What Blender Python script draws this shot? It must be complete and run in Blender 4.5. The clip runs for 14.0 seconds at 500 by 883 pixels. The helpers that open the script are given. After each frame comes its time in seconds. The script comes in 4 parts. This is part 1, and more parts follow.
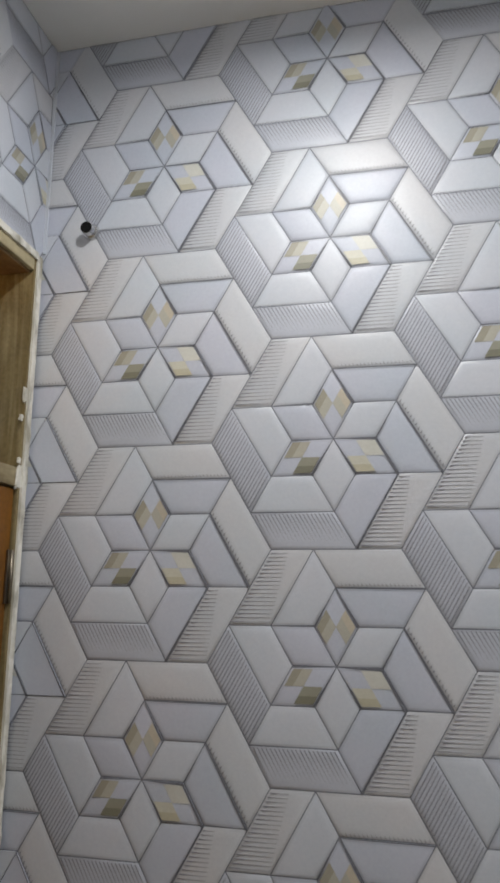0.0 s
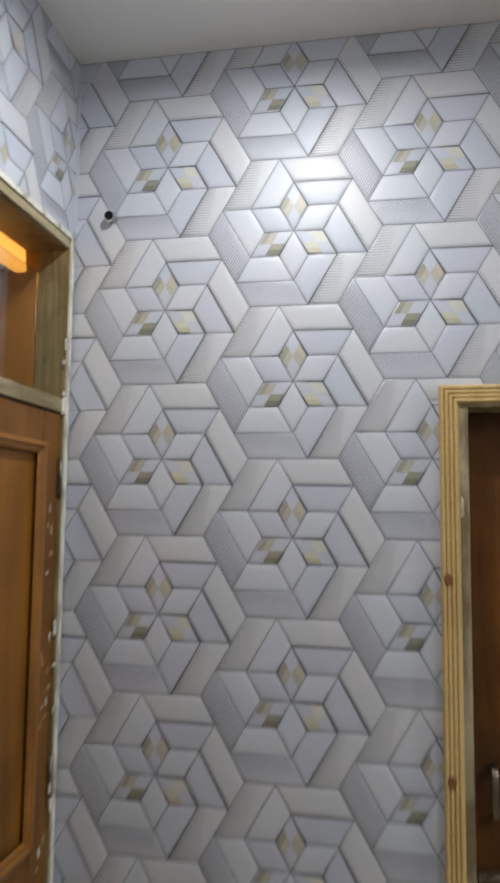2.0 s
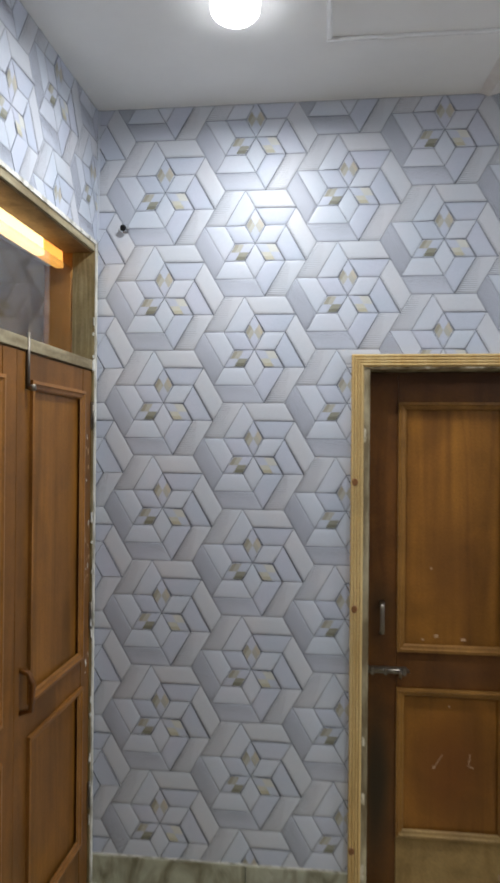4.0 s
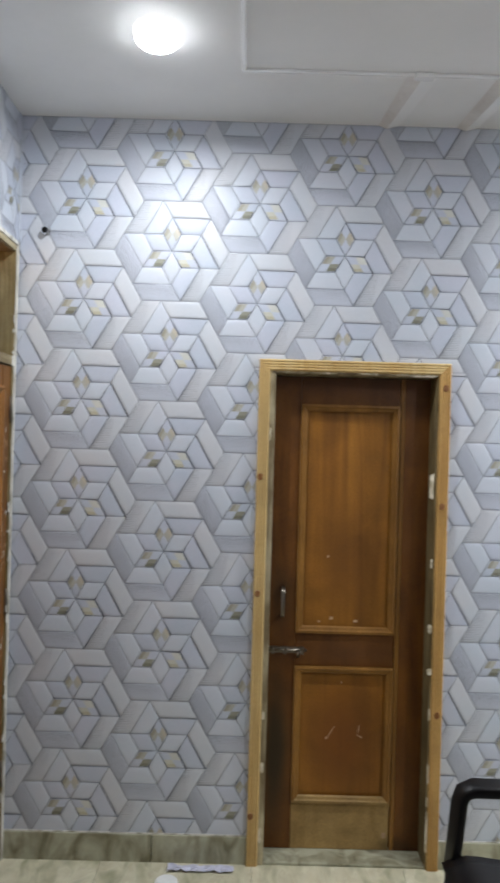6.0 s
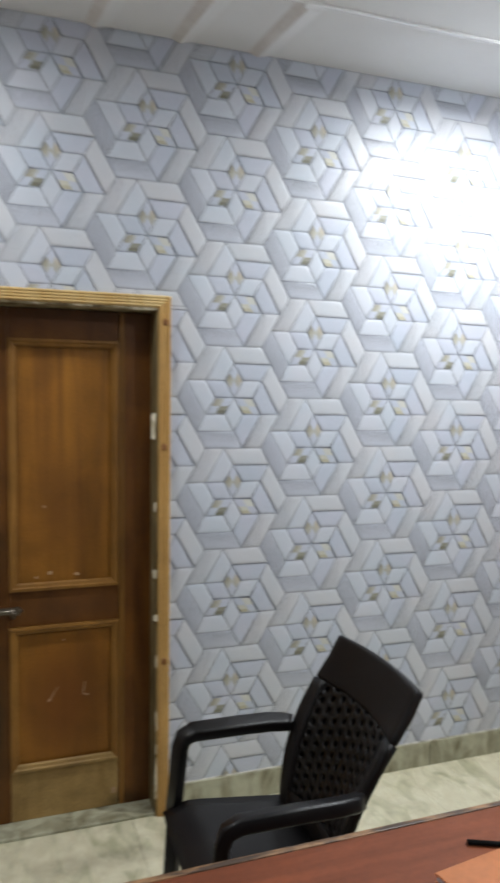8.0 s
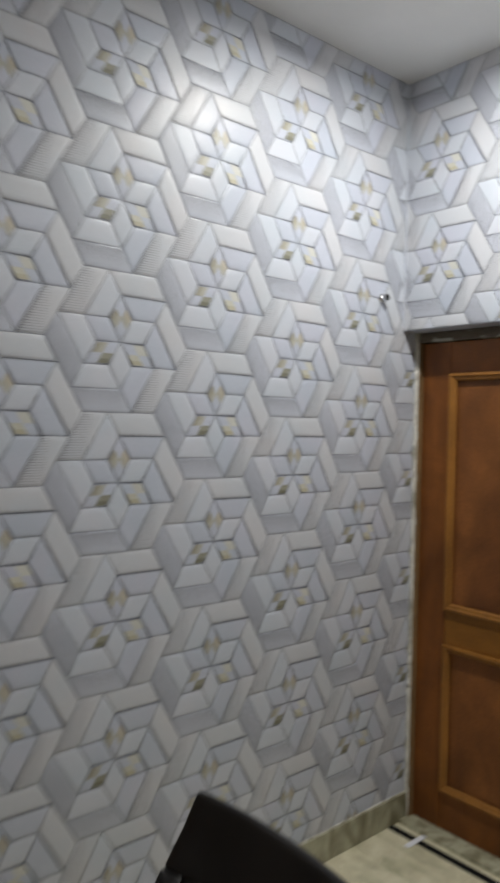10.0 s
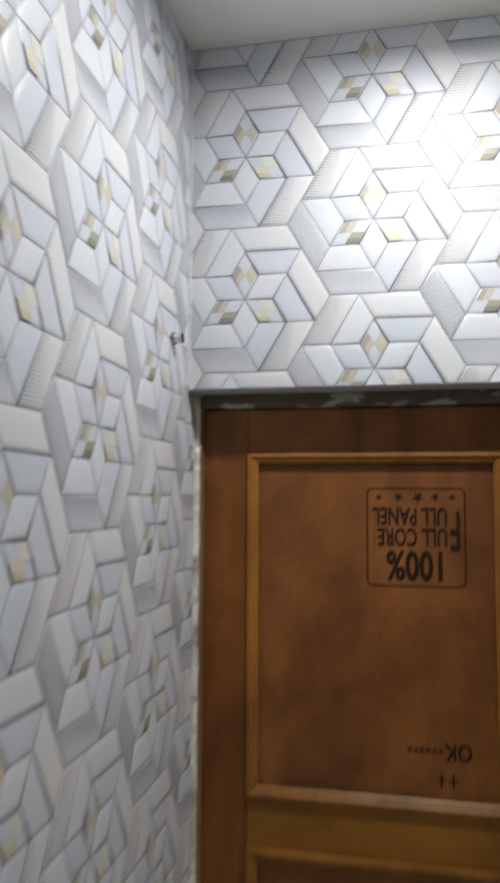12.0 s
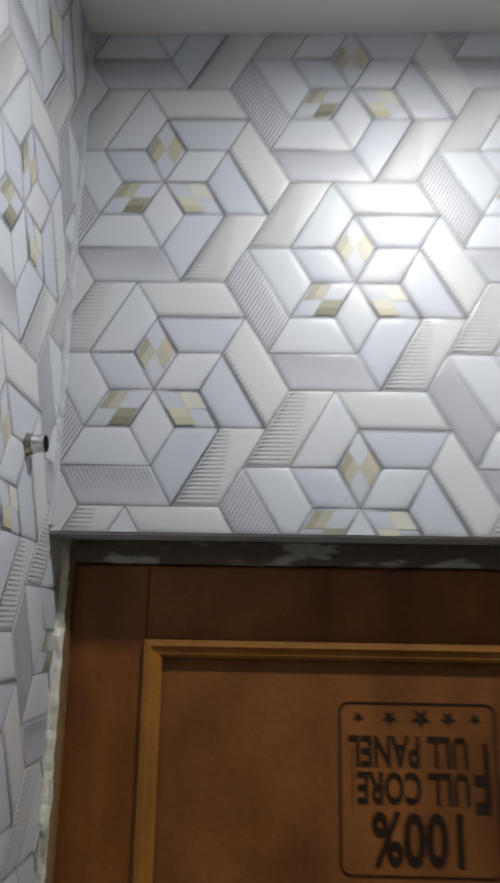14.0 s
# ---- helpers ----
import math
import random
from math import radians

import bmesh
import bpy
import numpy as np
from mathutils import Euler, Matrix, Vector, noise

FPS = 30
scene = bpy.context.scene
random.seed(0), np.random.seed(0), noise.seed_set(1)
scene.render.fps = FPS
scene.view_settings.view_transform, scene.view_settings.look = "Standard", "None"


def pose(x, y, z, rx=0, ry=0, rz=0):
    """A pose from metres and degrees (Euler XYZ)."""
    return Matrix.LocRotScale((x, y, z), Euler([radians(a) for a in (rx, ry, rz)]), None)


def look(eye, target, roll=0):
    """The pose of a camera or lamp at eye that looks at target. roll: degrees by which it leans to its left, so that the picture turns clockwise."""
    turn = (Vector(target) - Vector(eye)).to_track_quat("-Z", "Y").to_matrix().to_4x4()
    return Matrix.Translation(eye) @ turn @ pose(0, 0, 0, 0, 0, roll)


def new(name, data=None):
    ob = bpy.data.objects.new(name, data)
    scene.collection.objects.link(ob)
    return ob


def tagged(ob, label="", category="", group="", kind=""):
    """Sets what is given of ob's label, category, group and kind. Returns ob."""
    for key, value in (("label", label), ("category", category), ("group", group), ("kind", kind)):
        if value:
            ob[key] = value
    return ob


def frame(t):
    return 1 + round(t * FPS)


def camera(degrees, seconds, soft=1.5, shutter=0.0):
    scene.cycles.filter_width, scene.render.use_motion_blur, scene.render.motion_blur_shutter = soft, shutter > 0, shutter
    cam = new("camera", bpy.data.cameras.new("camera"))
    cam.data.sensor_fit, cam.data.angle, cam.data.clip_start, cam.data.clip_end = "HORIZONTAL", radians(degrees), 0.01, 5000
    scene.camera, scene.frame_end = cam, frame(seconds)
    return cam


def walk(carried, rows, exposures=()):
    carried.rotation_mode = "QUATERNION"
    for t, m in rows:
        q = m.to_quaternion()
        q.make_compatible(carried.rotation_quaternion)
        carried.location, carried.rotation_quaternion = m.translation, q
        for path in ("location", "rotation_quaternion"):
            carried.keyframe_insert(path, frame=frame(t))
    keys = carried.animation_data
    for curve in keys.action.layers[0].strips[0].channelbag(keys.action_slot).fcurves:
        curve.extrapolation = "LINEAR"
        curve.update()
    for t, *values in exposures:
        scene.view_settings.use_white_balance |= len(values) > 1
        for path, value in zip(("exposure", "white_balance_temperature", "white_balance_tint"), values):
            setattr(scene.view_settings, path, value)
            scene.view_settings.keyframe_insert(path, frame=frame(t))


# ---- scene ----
cam = camera(38.1, 14.0, 3.0, 0.9)
PATH = [
    (0, (0.757, -1.294, 1.76), (0.317, 0.612, 2.174), 0.5),
    (0.5, (0.757, -1.354, 1.758), (0.358, 0.565, 2.159), 0.5),
    (1, (0.747, -1.449, 1.741), (0.394, 0.489, 2.087), 0.4),
    (1.5, (0.792, -1.615, 1.725), (0.446, 0.334, 2.009), 0.5),
    (2, (0.836, -1.829, 1.706), (0.48, 0.13, 1.898), 0.6),
    (2.5, (0.827, -2.053, 1.667), (0.521, -0.081, 1.801), 0.4),
    (4.8, (0.952, -2.895, 1.696), (0.792, -0.901, 1.676), 0.8),
    (5, (0.922, -2.909, 1.687), (0.796, -0.913, 1.68), 0.9),
    (5.5, (0.917, -2.905, 1.688), (0.862, -0.906, 1.682), 1.3),
    (6, (0.939, -2.897, 1.691), (0.945, -0.897, 1.689), 1.6),
    (6.5, (0.946, -2.888, 1.705), (1.076, -0.892, 1.697), 1.6),
    (7, (0.983, -2.86, 1.691), (1.278, -0.882, 1.672), 1.5),
    (7.5, (1.03, -2.816, 1.687), (1.519, -0.878, 1.603), 1.4),
    (7.7, (1.063, -2.78, 1.66), (1.631, -0.865, 1.554), 1.1),
    (9.8, (1.255, -1.951, 1.62), (2.461, -0.357, 1.553), 0.9),
    (10, (1.29, -1.816, 1.62), (2.587, -0.295, 1.567), 1.1),
    (10.5, (1.323, -1.463, 1.633), (2.899, -0.232, 1.614), 0.6),
    (11, (1.321, -1.193, 1.643), (3.096, -0.272, 1.697), -0.9),
    (11.5, (1.49, -0.798, 1.657), (3.382, -0.156, 1.73), -0.4),
    (12, (1.735, -0.563, 1.707), (3.69, -0.166, 1.857), 0.3),
    (12.5, (2.026, -0.388, 1.759), (4.004, -0.203, 1.995), 0.8),
    (13, (2.354, -0.353, 1.811), (4.316, -0.165, 2.151), 0.9),
    (13.5, (2.57, -0.357, 1.877), (4.514, -0.186, 2.313), 1.2),
    (14, (2.458, -0.36, 1.858), (4.398, -0.306, 2.342), 1.0),
]
EXPOSURES = ((0, -0.33, 6680, 10), (1.5, -0.22, 6630, 10), (2.5, -0.10, 6460, 10), (5, 0.15, 6110, 10), (6.5, 0.21, 6190, 9), (7.5, 0.21, 6230, 8), (10, -0.72, 6800, 9), (11, -0.68, 6830, 9), (12.5, -0.80, 6900, 9), (14, -1.29, 6880, 9))
walk(cam, [(t, look(eye, target, roll)) for t, eye, target, roll in PATH], EXPOSURES)

# ---- world and lights ----
world = bpy.data.worlds.new("world")
scene.world = world
world.use_nodes = True
world.node_tree.nodes["Background"].inputs["Color"].default_value = (0.6, 0.7, 0.9, 1)
world.node_tree.nodes["Background"].inputs["Strength"].default_value = 0.02

W, H, DEPTH = 3.63, 2.965, 4.4
# third lamp is added out of view, its power fitted to even the brightness
# place, watts thrown down, glow of the dome's side
LAMPS = ((0.622, -0.635, 14.2, 22.0), (3.07, -0.68, 29.5, 60.0), (3.07, -2.3, 31.0, 42.0))
for lx, ly, power, glow in LAMPS:
    data = bpy.data.lights.new("downlight_glow", "AREA")
    data.shape, data.size, data.energy, data.color = "DISK", 0.11, power, (0.965, 0.98, 0.985)
    data.spread = radians(178)
    new("downlight_glow", data).matrix_world = pose(lx, ly, H - 0.0625)


# ---- materials ----
def material(name, colour, rough=0.5, metal=0.0, second=None, scale=(6, 6, 6), fine=60.0, bump=0.1, fine_mix=0.25, emit=0.0, coat=0.0, contrast=(0.35, 0.65), detail=5.0, vary=0.0, distort=0.0, rough_vary=0.12, spec=0.5, blotch=0.0, spots=()):
    m = bpy.data.materials.new(name)
    m.use_nodes = True
    n, link = m.node_tree.nodes, m.node_tree.links.new
    b = n["Principled BSDF"]
    b.inputs["Roughness"].default_value, b.inputs["Metallic"].default_value = rough, metal
    b.inputs["Coat Weight"].default_value = coat
    b.inputs["Coat Roughness"].default_value = 0.15
    tc, mp = n.new("ShaderNodeTexCoord"), n.new("ShaderNodeMapping")
    mp.inputs["Scale"].default_value = scale
    geo = n.new("ShaderNodeNewGeometry")
    link(geo.outputs["Position"], mp.inputs["Vector"])
    big, small = n.new("ShaderNodeTexNoise"), n.new("ShaderNodeTexNoise")
    big.inputs["Scale"].default_value, big.inputs["Detail"].default_value = 1.0, detail
    big.inputs["Distortion"].default_value = distort
    small.inputs["Scale"].default_value, small.inputs["Detail"].default_value = fine, 3.0
    link(mp.outputs["Vector"], big.inputs["Vector"])
    link(geo.outputs["Position"], small.inputs["Vector"])
    ramp = n.new("ShaderNodeMapRange")
    ramp.inputs["From Min"].default_value, ramp.inputs["From Max"].default_value = contrast
    link(big.outputs["Fac"], ramp.inputs["Value"])
    mix = n.new("ShaderNodeMix")
    mix.data_type = "RGBA"
    other = second or tuple(c * 0.88 for c in colour)
    mix.inputs["A"].default_value, mix.inputs["B"].default_value = (*colour, 1), (*other, 1)
    link(ramp.outputs["Result"], mix.inputs["Factor"])
    grain = n.new("ShaderNodeMix")
    grain.data_type, grain.blend_type = "RGBA", "OVERLAY"
    grain.inputs["Factor"].default_value = fine_mix
    link(mix.outputs["Result"], grain.inputs["A"])
    link(small.outputs["Fac"], grain.inputs["B"])
    last = grain.outputs["Result"]
    if vary:
        info, hsv, rng = n.new("ShaderNodeObjectInfo"), n.new("ShaderNodeHueSaturation"), n.new("ShaderNodeMapRange")
        rng.inputs["To Min"].default_value, rng.inputs["To Max"].default_value = 1 - vary, 1 + vary
        link(info.outputs["Random"], rng.inputs["Value"])
        link(rng.outputs["Result"], hsv.inputs["Value"])
        link(last, hsv.inputs["Color"])
        last = hsv.outputs["Color"]
    if blotch:
        wide, span, dim = n.new("ShaderNodeTexNoise"), n.new("ShaderNodeMapRange"), n.new("ShaderNodeHueSaturation")
        wide.inputs["Scale"].default_value, wide.inputs["Detail"].default_value, wide.inputs["Distortion"].default_value = 4.5, 6.0, 0.8
        span.inputs["From Min"].default_value, span.inputs["From Max"].default_value = 0.32, 0.68
        span.inputs["To Min"].default_value, span.inputs["To Max"].default_value = 1 - blotch, 1 + blotch
        link(geo.outputs["Position"], wide.inputs["Vector"])
        link(wide.outputs["Fac"], span.inputs["Value"])
        link(span.outputs["Result"], dim.inputs["Value"])
        link(last, dim.inputs["Color"])
        last = dim.outputs["Color"]
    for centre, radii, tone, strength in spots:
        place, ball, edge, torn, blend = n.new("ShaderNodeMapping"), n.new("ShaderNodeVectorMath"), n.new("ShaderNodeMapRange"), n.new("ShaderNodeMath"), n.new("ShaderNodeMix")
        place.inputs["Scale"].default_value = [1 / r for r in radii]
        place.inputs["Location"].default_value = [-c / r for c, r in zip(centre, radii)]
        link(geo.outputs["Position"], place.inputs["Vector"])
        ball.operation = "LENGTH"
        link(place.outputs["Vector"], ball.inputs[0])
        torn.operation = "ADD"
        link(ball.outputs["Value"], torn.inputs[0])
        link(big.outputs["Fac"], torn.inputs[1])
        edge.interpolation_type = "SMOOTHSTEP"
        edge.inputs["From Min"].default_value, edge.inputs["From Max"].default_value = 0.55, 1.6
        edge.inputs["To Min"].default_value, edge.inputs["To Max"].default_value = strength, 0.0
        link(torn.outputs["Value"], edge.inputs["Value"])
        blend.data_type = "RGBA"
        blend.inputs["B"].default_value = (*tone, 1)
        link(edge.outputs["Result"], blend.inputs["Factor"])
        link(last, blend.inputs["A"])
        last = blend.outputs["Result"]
    link(last, b.inputs["Base Color"])
    rr = n.new("ShaderNodeMapRange")
    rr.inputs["To Min"].default_value, rr.inputs["To Max"].default_value = max(0.02, rough - rough_vary), min(1, rough + rough_vary)
    link(big.outputs["Fac"], rr.inputs["Value"])
    link(rr.outputs["Result"], b.inputs["Roughness"])
    if bump:
        bp = n.new("ShaderNodeBump")
        bp.inputs["Strength"].default_value, bp.inputs["Distance"].default_value = bump, 0.002
        link(small.outputs["Fac"], bp.inputs["Height"])
        link(bp.outputs["Normal"], b.inputs["Normal"])
    b.inputs["Specular IOR Level"].default_value = spec
    if emit:
        b.inputs["Emission Color"].default_value = (*colour, 1)
        b.inputs["Emission Strength"].default_value = emit
    return m


PAPER_ROUGH = 0.44
paper = dict(rough=PAPER_ROUGH, scale=(6, 6, 6), fine=220.0, bump=0.06, fine_mix=0.08, rough_vary=0.05, spec=0.53)
PAPER_TONES = (("blue_grey", (0.535, 0.55, 0.605), (0.495, 0.535, 0.595)), ("star_grey", (0.49, 0.506, 0.585), (0.45, 0.49, 0.565)),
               ("warm_grey", (0.545, 0.546, 0.574), (0.508, 0.533, 0.574)), ("slate", (0.485, 0.505, 0.572), (0.44, 0.464, 0.525)))
# three printed tones a tint: field, then two darker ones that paint edge shade
M_FIELDS, M_BORDER_SHADES, M_RIM_SHADES = [[material("paper_%s_%s" % (tint, tone), tuple(k * c for c in a), second=tuple(k * c for c in b), **paper) for tint, a, b in PAPER_TONES] for tone, k in (("field", 1.0), ("border", 0.92), ("rim", 0.75))]
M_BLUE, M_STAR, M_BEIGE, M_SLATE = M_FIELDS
M_LINE = material("paper_ink_line", (0.15, 0.155, 0.18), **paper)
M_BACK = material("paper_joint", (0.135, 0.14, 0.168), **paper)
M_PLAIN = material("pale_bounce_wall", (0.62, 0.62, 0.64), **paper)
M_OLIVE = material("paper_olive", (0.20, 0.195, 0.145), **paper)
M_TANLIGHT = material("paper_light_tan", (0.44, 0.425, 0.365), **paper)
M_GOLD = material("paper_deep_gold", (0.48, 0.45, 0.34), **paper)
M_OLIVELIGHT = material("paper_light_olive", (0.29, 0.285, 0.225), **paper)
M_TAN = material("paper_tan", (0.34, 0.32, 0.255), **paper)
M_YELLOW = material("paper_pale_gold", (0.55, 0.535, 0.45), **paper)
M_PEACH = material("paper_peach", (0.50, 0.45, 0.36), **paper)
M_PALE = material("paper_ivory", (0.585, 0.582, 0.535), **paper)
M_SOFT = material("paper_soft_rib", (0.32, 0.325, 0.35), **paper)
M_RIB = material("paper_rib_line", (0.25, 0.255, 0.285), **paper)
M_CEIL = material("ceiling_paint", (0.87, 0.87, 0.865), 0.6, scale=(1.2, 1.2, 1.2), fine=40, bump=0.15, fine_mix=0.06)
M_BEAD = material("ceiling_bead_white", (0.95, 0.95, 0.95), 0.2, fine_mix=0.0, bump=0.0, rough_vary=0.05, spec=0.8, coat=0.5)
M_RIB_SHADE = material("ceiling_rib_shade", (0.70, 0.665, 0.64), 0.7, second=(0.78, 0.755, 0.73), scale=(9, 9, 9))
M_FLOOR = material("floor_marble", (0.60, 0.56, 0.41), 0.28, second=(0.36, 0.35, 0.225), scale=(14, 5, 4), contrast=(0.45, 0.72), distort=1.0, fine=18, fine_mix=0.3, bump=0.0, vary=0.06)
M_SKIRT = material("skirting_stone", (0.39, 0.38, 0.275), 0.4, second=(0.155, 0.14, 0.08), scale=(9, 9, 4), distort=1.8, contrast=(0.4, 0.7), fine=30, bump=0.05)
M_GROUT = material("floor_grout", (0.12, 0.12, 0.10), 0.8)
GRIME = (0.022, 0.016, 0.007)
# grime and darker veneer; the last entry paints shade along the top rail
DOOR_STAINS_AND_SHADE = (((1.36, 0.1, 0.47), (0.21, 0.15, 0.33), (0.105, 0.03, 0.006), 0.7), ((1.085, 0.115, 0.42), (0.085, 0.15, 0.5), GRIME, 0.95), ((1.36, 0.125, 1.2), (0.17, 0.15, 0.3), (0.07, 0.024, 0.006), 0.5),
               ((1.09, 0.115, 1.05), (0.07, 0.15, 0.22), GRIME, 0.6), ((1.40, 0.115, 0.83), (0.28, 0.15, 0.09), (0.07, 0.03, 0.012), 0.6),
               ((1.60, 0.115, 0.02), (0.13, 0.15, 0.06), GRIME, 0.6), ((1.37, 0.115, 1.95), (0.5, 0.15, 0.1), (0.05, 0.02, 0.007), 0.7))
wood = dict(scale=(7, 7, 1.3), fine=140.0, fine_mix=0.3, bump=0.12, distort=1.2, rough_vary=0.1, contrast=(0.3, 0.75), detail=8.0, spec=0.28)
M_PANEL = material("door_veneer", (0.27, 0.113, 0.014), 0.45, second=(0.17, 0.066, 0.009), blotch=0.18, spots=DOOR_STAINS_AND_SHADE, **{**wood, "scale": (16, 16, 0.9), "contrast": (0.36, 0.66)})
M_RED = material("door_red_veneer", (0.215, 0.080, 0.022), 0.42, second=(0.105, 0.037, 0.012), blotch=0.26, **{**wood, "scale": (6, 6, 2.2), "distort": 0.5})
M_RED_STILE = material("door_red_stile", (0.205, 0.070, 0.014), 0.4, second=(0.105, 0.035, 0.009), blotch=0.25, **wood)
M_RED_RAIL = material("door_amber_rail", (0.285, 0.122, 0.02), 0.4, second=(0.17, 0.068, 0.011), blotch=0.2, **{**wood, "scale": (1.3, 1.3, 7)})
M_RED_MOULD = material("door_amber_moulding", (0.285, 0.122, 0.025), 0.38, second=(0.18, 0.074, 0.015), blotch=0.2, **wood)
M_STILE = material("door_stile_wood", (0.165, 0.062, 0.009), 0.45, second=(0.07, 0.024, 0.004), blotch=0.25, spots=DOOR_STAINS_AND_SHADE, **wood)
M_WPANEL = material("door_olive_veneer", (0.245, 0.098, 0.012), 0.42, second=(0.135, 0.057, 0.010), blotch=0.2, **{**wood, "scale": (13, 13, 1.1)})
M_WSTILE = material("door_amber_stile", (0.205, 0.082, 0.012), 0.45, second=(0.105, 0.044, 0.009), blotch=0.2, **wood)
M_MOULD = material("door_moulding_wood", (0.26, 0.124, 0.026), 0.42, second=(0.16, 0.072, 0.015), blotch=0.15, **wood)
M_BARE_LIT = material("door_bare_rail_lit_moulding", (0.36, 0.235, 0.085), 0.6, second=(0.23, 0.14, 0.045), blotch=0.25, spots=DOOR_STAINS_AND_SHADE, **wood)
M_FRAME = material("door_frame_old_wood", (0.25, 0.155, 0.07), 0.65, second=(0.13, 0.075, 0.032), **wood)
M_JAMB = material("frame_olive_old_wood", (0.15, 0.112, 0.048), 0.65, second=(0.27, 0.22, 0.12), blotch=0.25, **{**wood, "scale": (40, 40, 2.5), "contrast": (0.45, 0.7)})
M_PINE = material("architrave_pine", (0.66, 0.49, 0.225), 0.5, second=(0.55, 0.36, 0.13), scale=(22, 22, 1.2), fine=120, fine_mix=0.3, bump=0.1, distort=0.6, blotch=0.1, vary=0.07)
M_PINE_DEEP = material("architrave_orange_pine", (0.55, 0.34, 0.115), 0.5, second=(0.43, 0.235, 0.062), scale=(22, 22, 1.2), fine=120, fine_mix=0.3, bump=0.1, distort=0.6, blotch=0.12)
M_KNOT = material("pine_knot", (0.22, 0.09, 0.025), 0.5)
M_PUTTY = material("wall_putty", (0.68, 0.66, 0.60), 0.85, second=(0.34, 0.32, 0.26), scale=(30, 30, 12), contrast=(0.45, 0.65), fine=90, bump=0.5)
M_PATCH = material("cream_putty_smear", (0.66, 0.60, 0.46), 0.85, second=(0.42, 0.36, 0.24), scale=(40, 40, 25), contrast=(0.45, 0.65), fine=90, bump=0.5)
M_MORTAR = material("bare_mortar", (0.105, 0.085, 0.062), 0.9, second=(0.33, 0.325, 0.28), scale=(9, 9, 30), contrast=(0.5, 0.57), fine=80, bump=0.7)
M_STEEL = material("dull_steel", (0.23, 0.20, 0.16), 0.38, 1.0, fine_mix=0.1)
M_DARK = material("dull_black", (0.012, 0.012, 0.012), 0.95, spec=0.05)
M_CHROME = material("chrome", (0.68, 0.68, 0.68), 0.16, 1.0, fine_mix=0.05, bump=0.0)
M_CHAIR = material("chair_black_plastic", (0.0055, 0.005, 0.0055), 0.36, second=(0.009, 0.008, 0.008), spec=0.36, scale=(7, 7, 7), fine=250, fine_mix=0.2, bump=0.15)
M_TABLE = material("table_laminate_red_brown", (0.20, 0.053, 0.018), 0.5, second=(0.14, 0.036, 0.012), scale=(3, 30, 10), fine=90, fine_mix=0.2, bump=0.05, spec=0.25)
M_EDGE = material("table_edge_worn_shaded", (0.05, 0.026, 0.012), 0.5, second=(0.30, 0.16, 0.07), scale=(14, 60, 60), contrast=(0.42, 0.62))
M_SCUFF = material("dried_scuff", (0.42, 0.27, 0.15), 0.7)
M_PALEFRAME = material("frame_old_cream_paint", (0.44, 0.38, 0.24), 0.7, second=(0.16, 0.12, 0.06), scale=(16, 16, 3.5), contrast=(0.42, 0.6), fine=60, bump=0.3)
M_HEADFRAME = material("frame_worn_olive_paint", (0.40, 0.34, 0.21), 0.7, second=(0.19, 0.145, 0.075), scale=(16, 3.0, 20), contrast=(0.4, 0.62), fine=60, bump=0.3)
M_SCRAP = material("scrap_lilac_paper", (0.50, 0.50, 0.60), 0.7)
M_INK = material("door_stamp_ink", (0.022, 0.011, 0.006), 0.75, fine_mix=0.4, spec=0.15)
M_COLLAR = material("lamp_collar_glow", (1.0, 0.99, 0.97), 0.5, emit=1.7, bump=0)
M_GLOW_END = material("corridor_glow_end", (1.0, 0.46, 0.08), 0.5, emit=1.2, bump=0)
M_GLOW_BAR = material("corridor_glow_bar", (1.0, 0.70, 0.30), 0.5, emit=2.4, bump=0)
M_WHITE = material("white_plastic", (0.8, 0.8, 0.78), 0.4)
M_BOOK = material("book_cover_orange", (0.45, 0.14, 0.03), 0.5)
M_PAPER = material("scrap_paper", (0.74, 0.75, 0.8), 0.7)
M_CREAM = material("corridor_cream_paint", (0.62, 0.44, 0.22), 0.7)
glass = bpy.data.materials.new("transom_glass")
glass.use_nodes = True
gb = glass.node_tree.nodes["Principled BSDF"]
gb.inputs["Transmission Weight"].default_value, gb.inputs["Roughness"].default_value, gb.inputs["IOR"].default_value = 1.0, 0.02, 1.5


# ---- mesh helpers ----
def mesh_of(name, bm, mats):
    me = bpy.data.meshes.new(name)
    bm.normal_update()
    bm.to_mesh(me)
    bm.free()
    for m in mats if isinstance(mats, (list, tuple)) else [mats]:
        me.materials.append(m)
    return me


def part(name, bm, mats, parent=None, label="", smooth=False):
    ob = new(name, mesh_of(name, bm, mats))
    if smooth:
        for p in ob.data.polygons:
            p.use_smooth = True
    ob.parent = parent
    return tagged(ob, label)


def thing(name, m, label, category, group="", kind=""):
    ob = new(name)
    ob.matrix_world = m
    return tagged(ob, label, category, group, kind)


def box(x0, x1, y0, y1, z0, z1, bevel=0.0, bm=None):
    one = bmesh.new()
    bmesh.ops.create_cube(one, size=1, matrix=Matrix.LocRotScale(((x0 + x1) / 2, (y0 + y1) / 2, (z0 + z1) / 2), None, (abs(x1 - x0), abs(y1 - y0), abs(z1 - z0))))
    if bevel:
        bmesh.ops.bevel(one, geom=one.edges[:], offset=bevel, segments=2, affect="EDGES", profile=0.6)
    if bm is None:
        return one
    return absorb(bm, one)


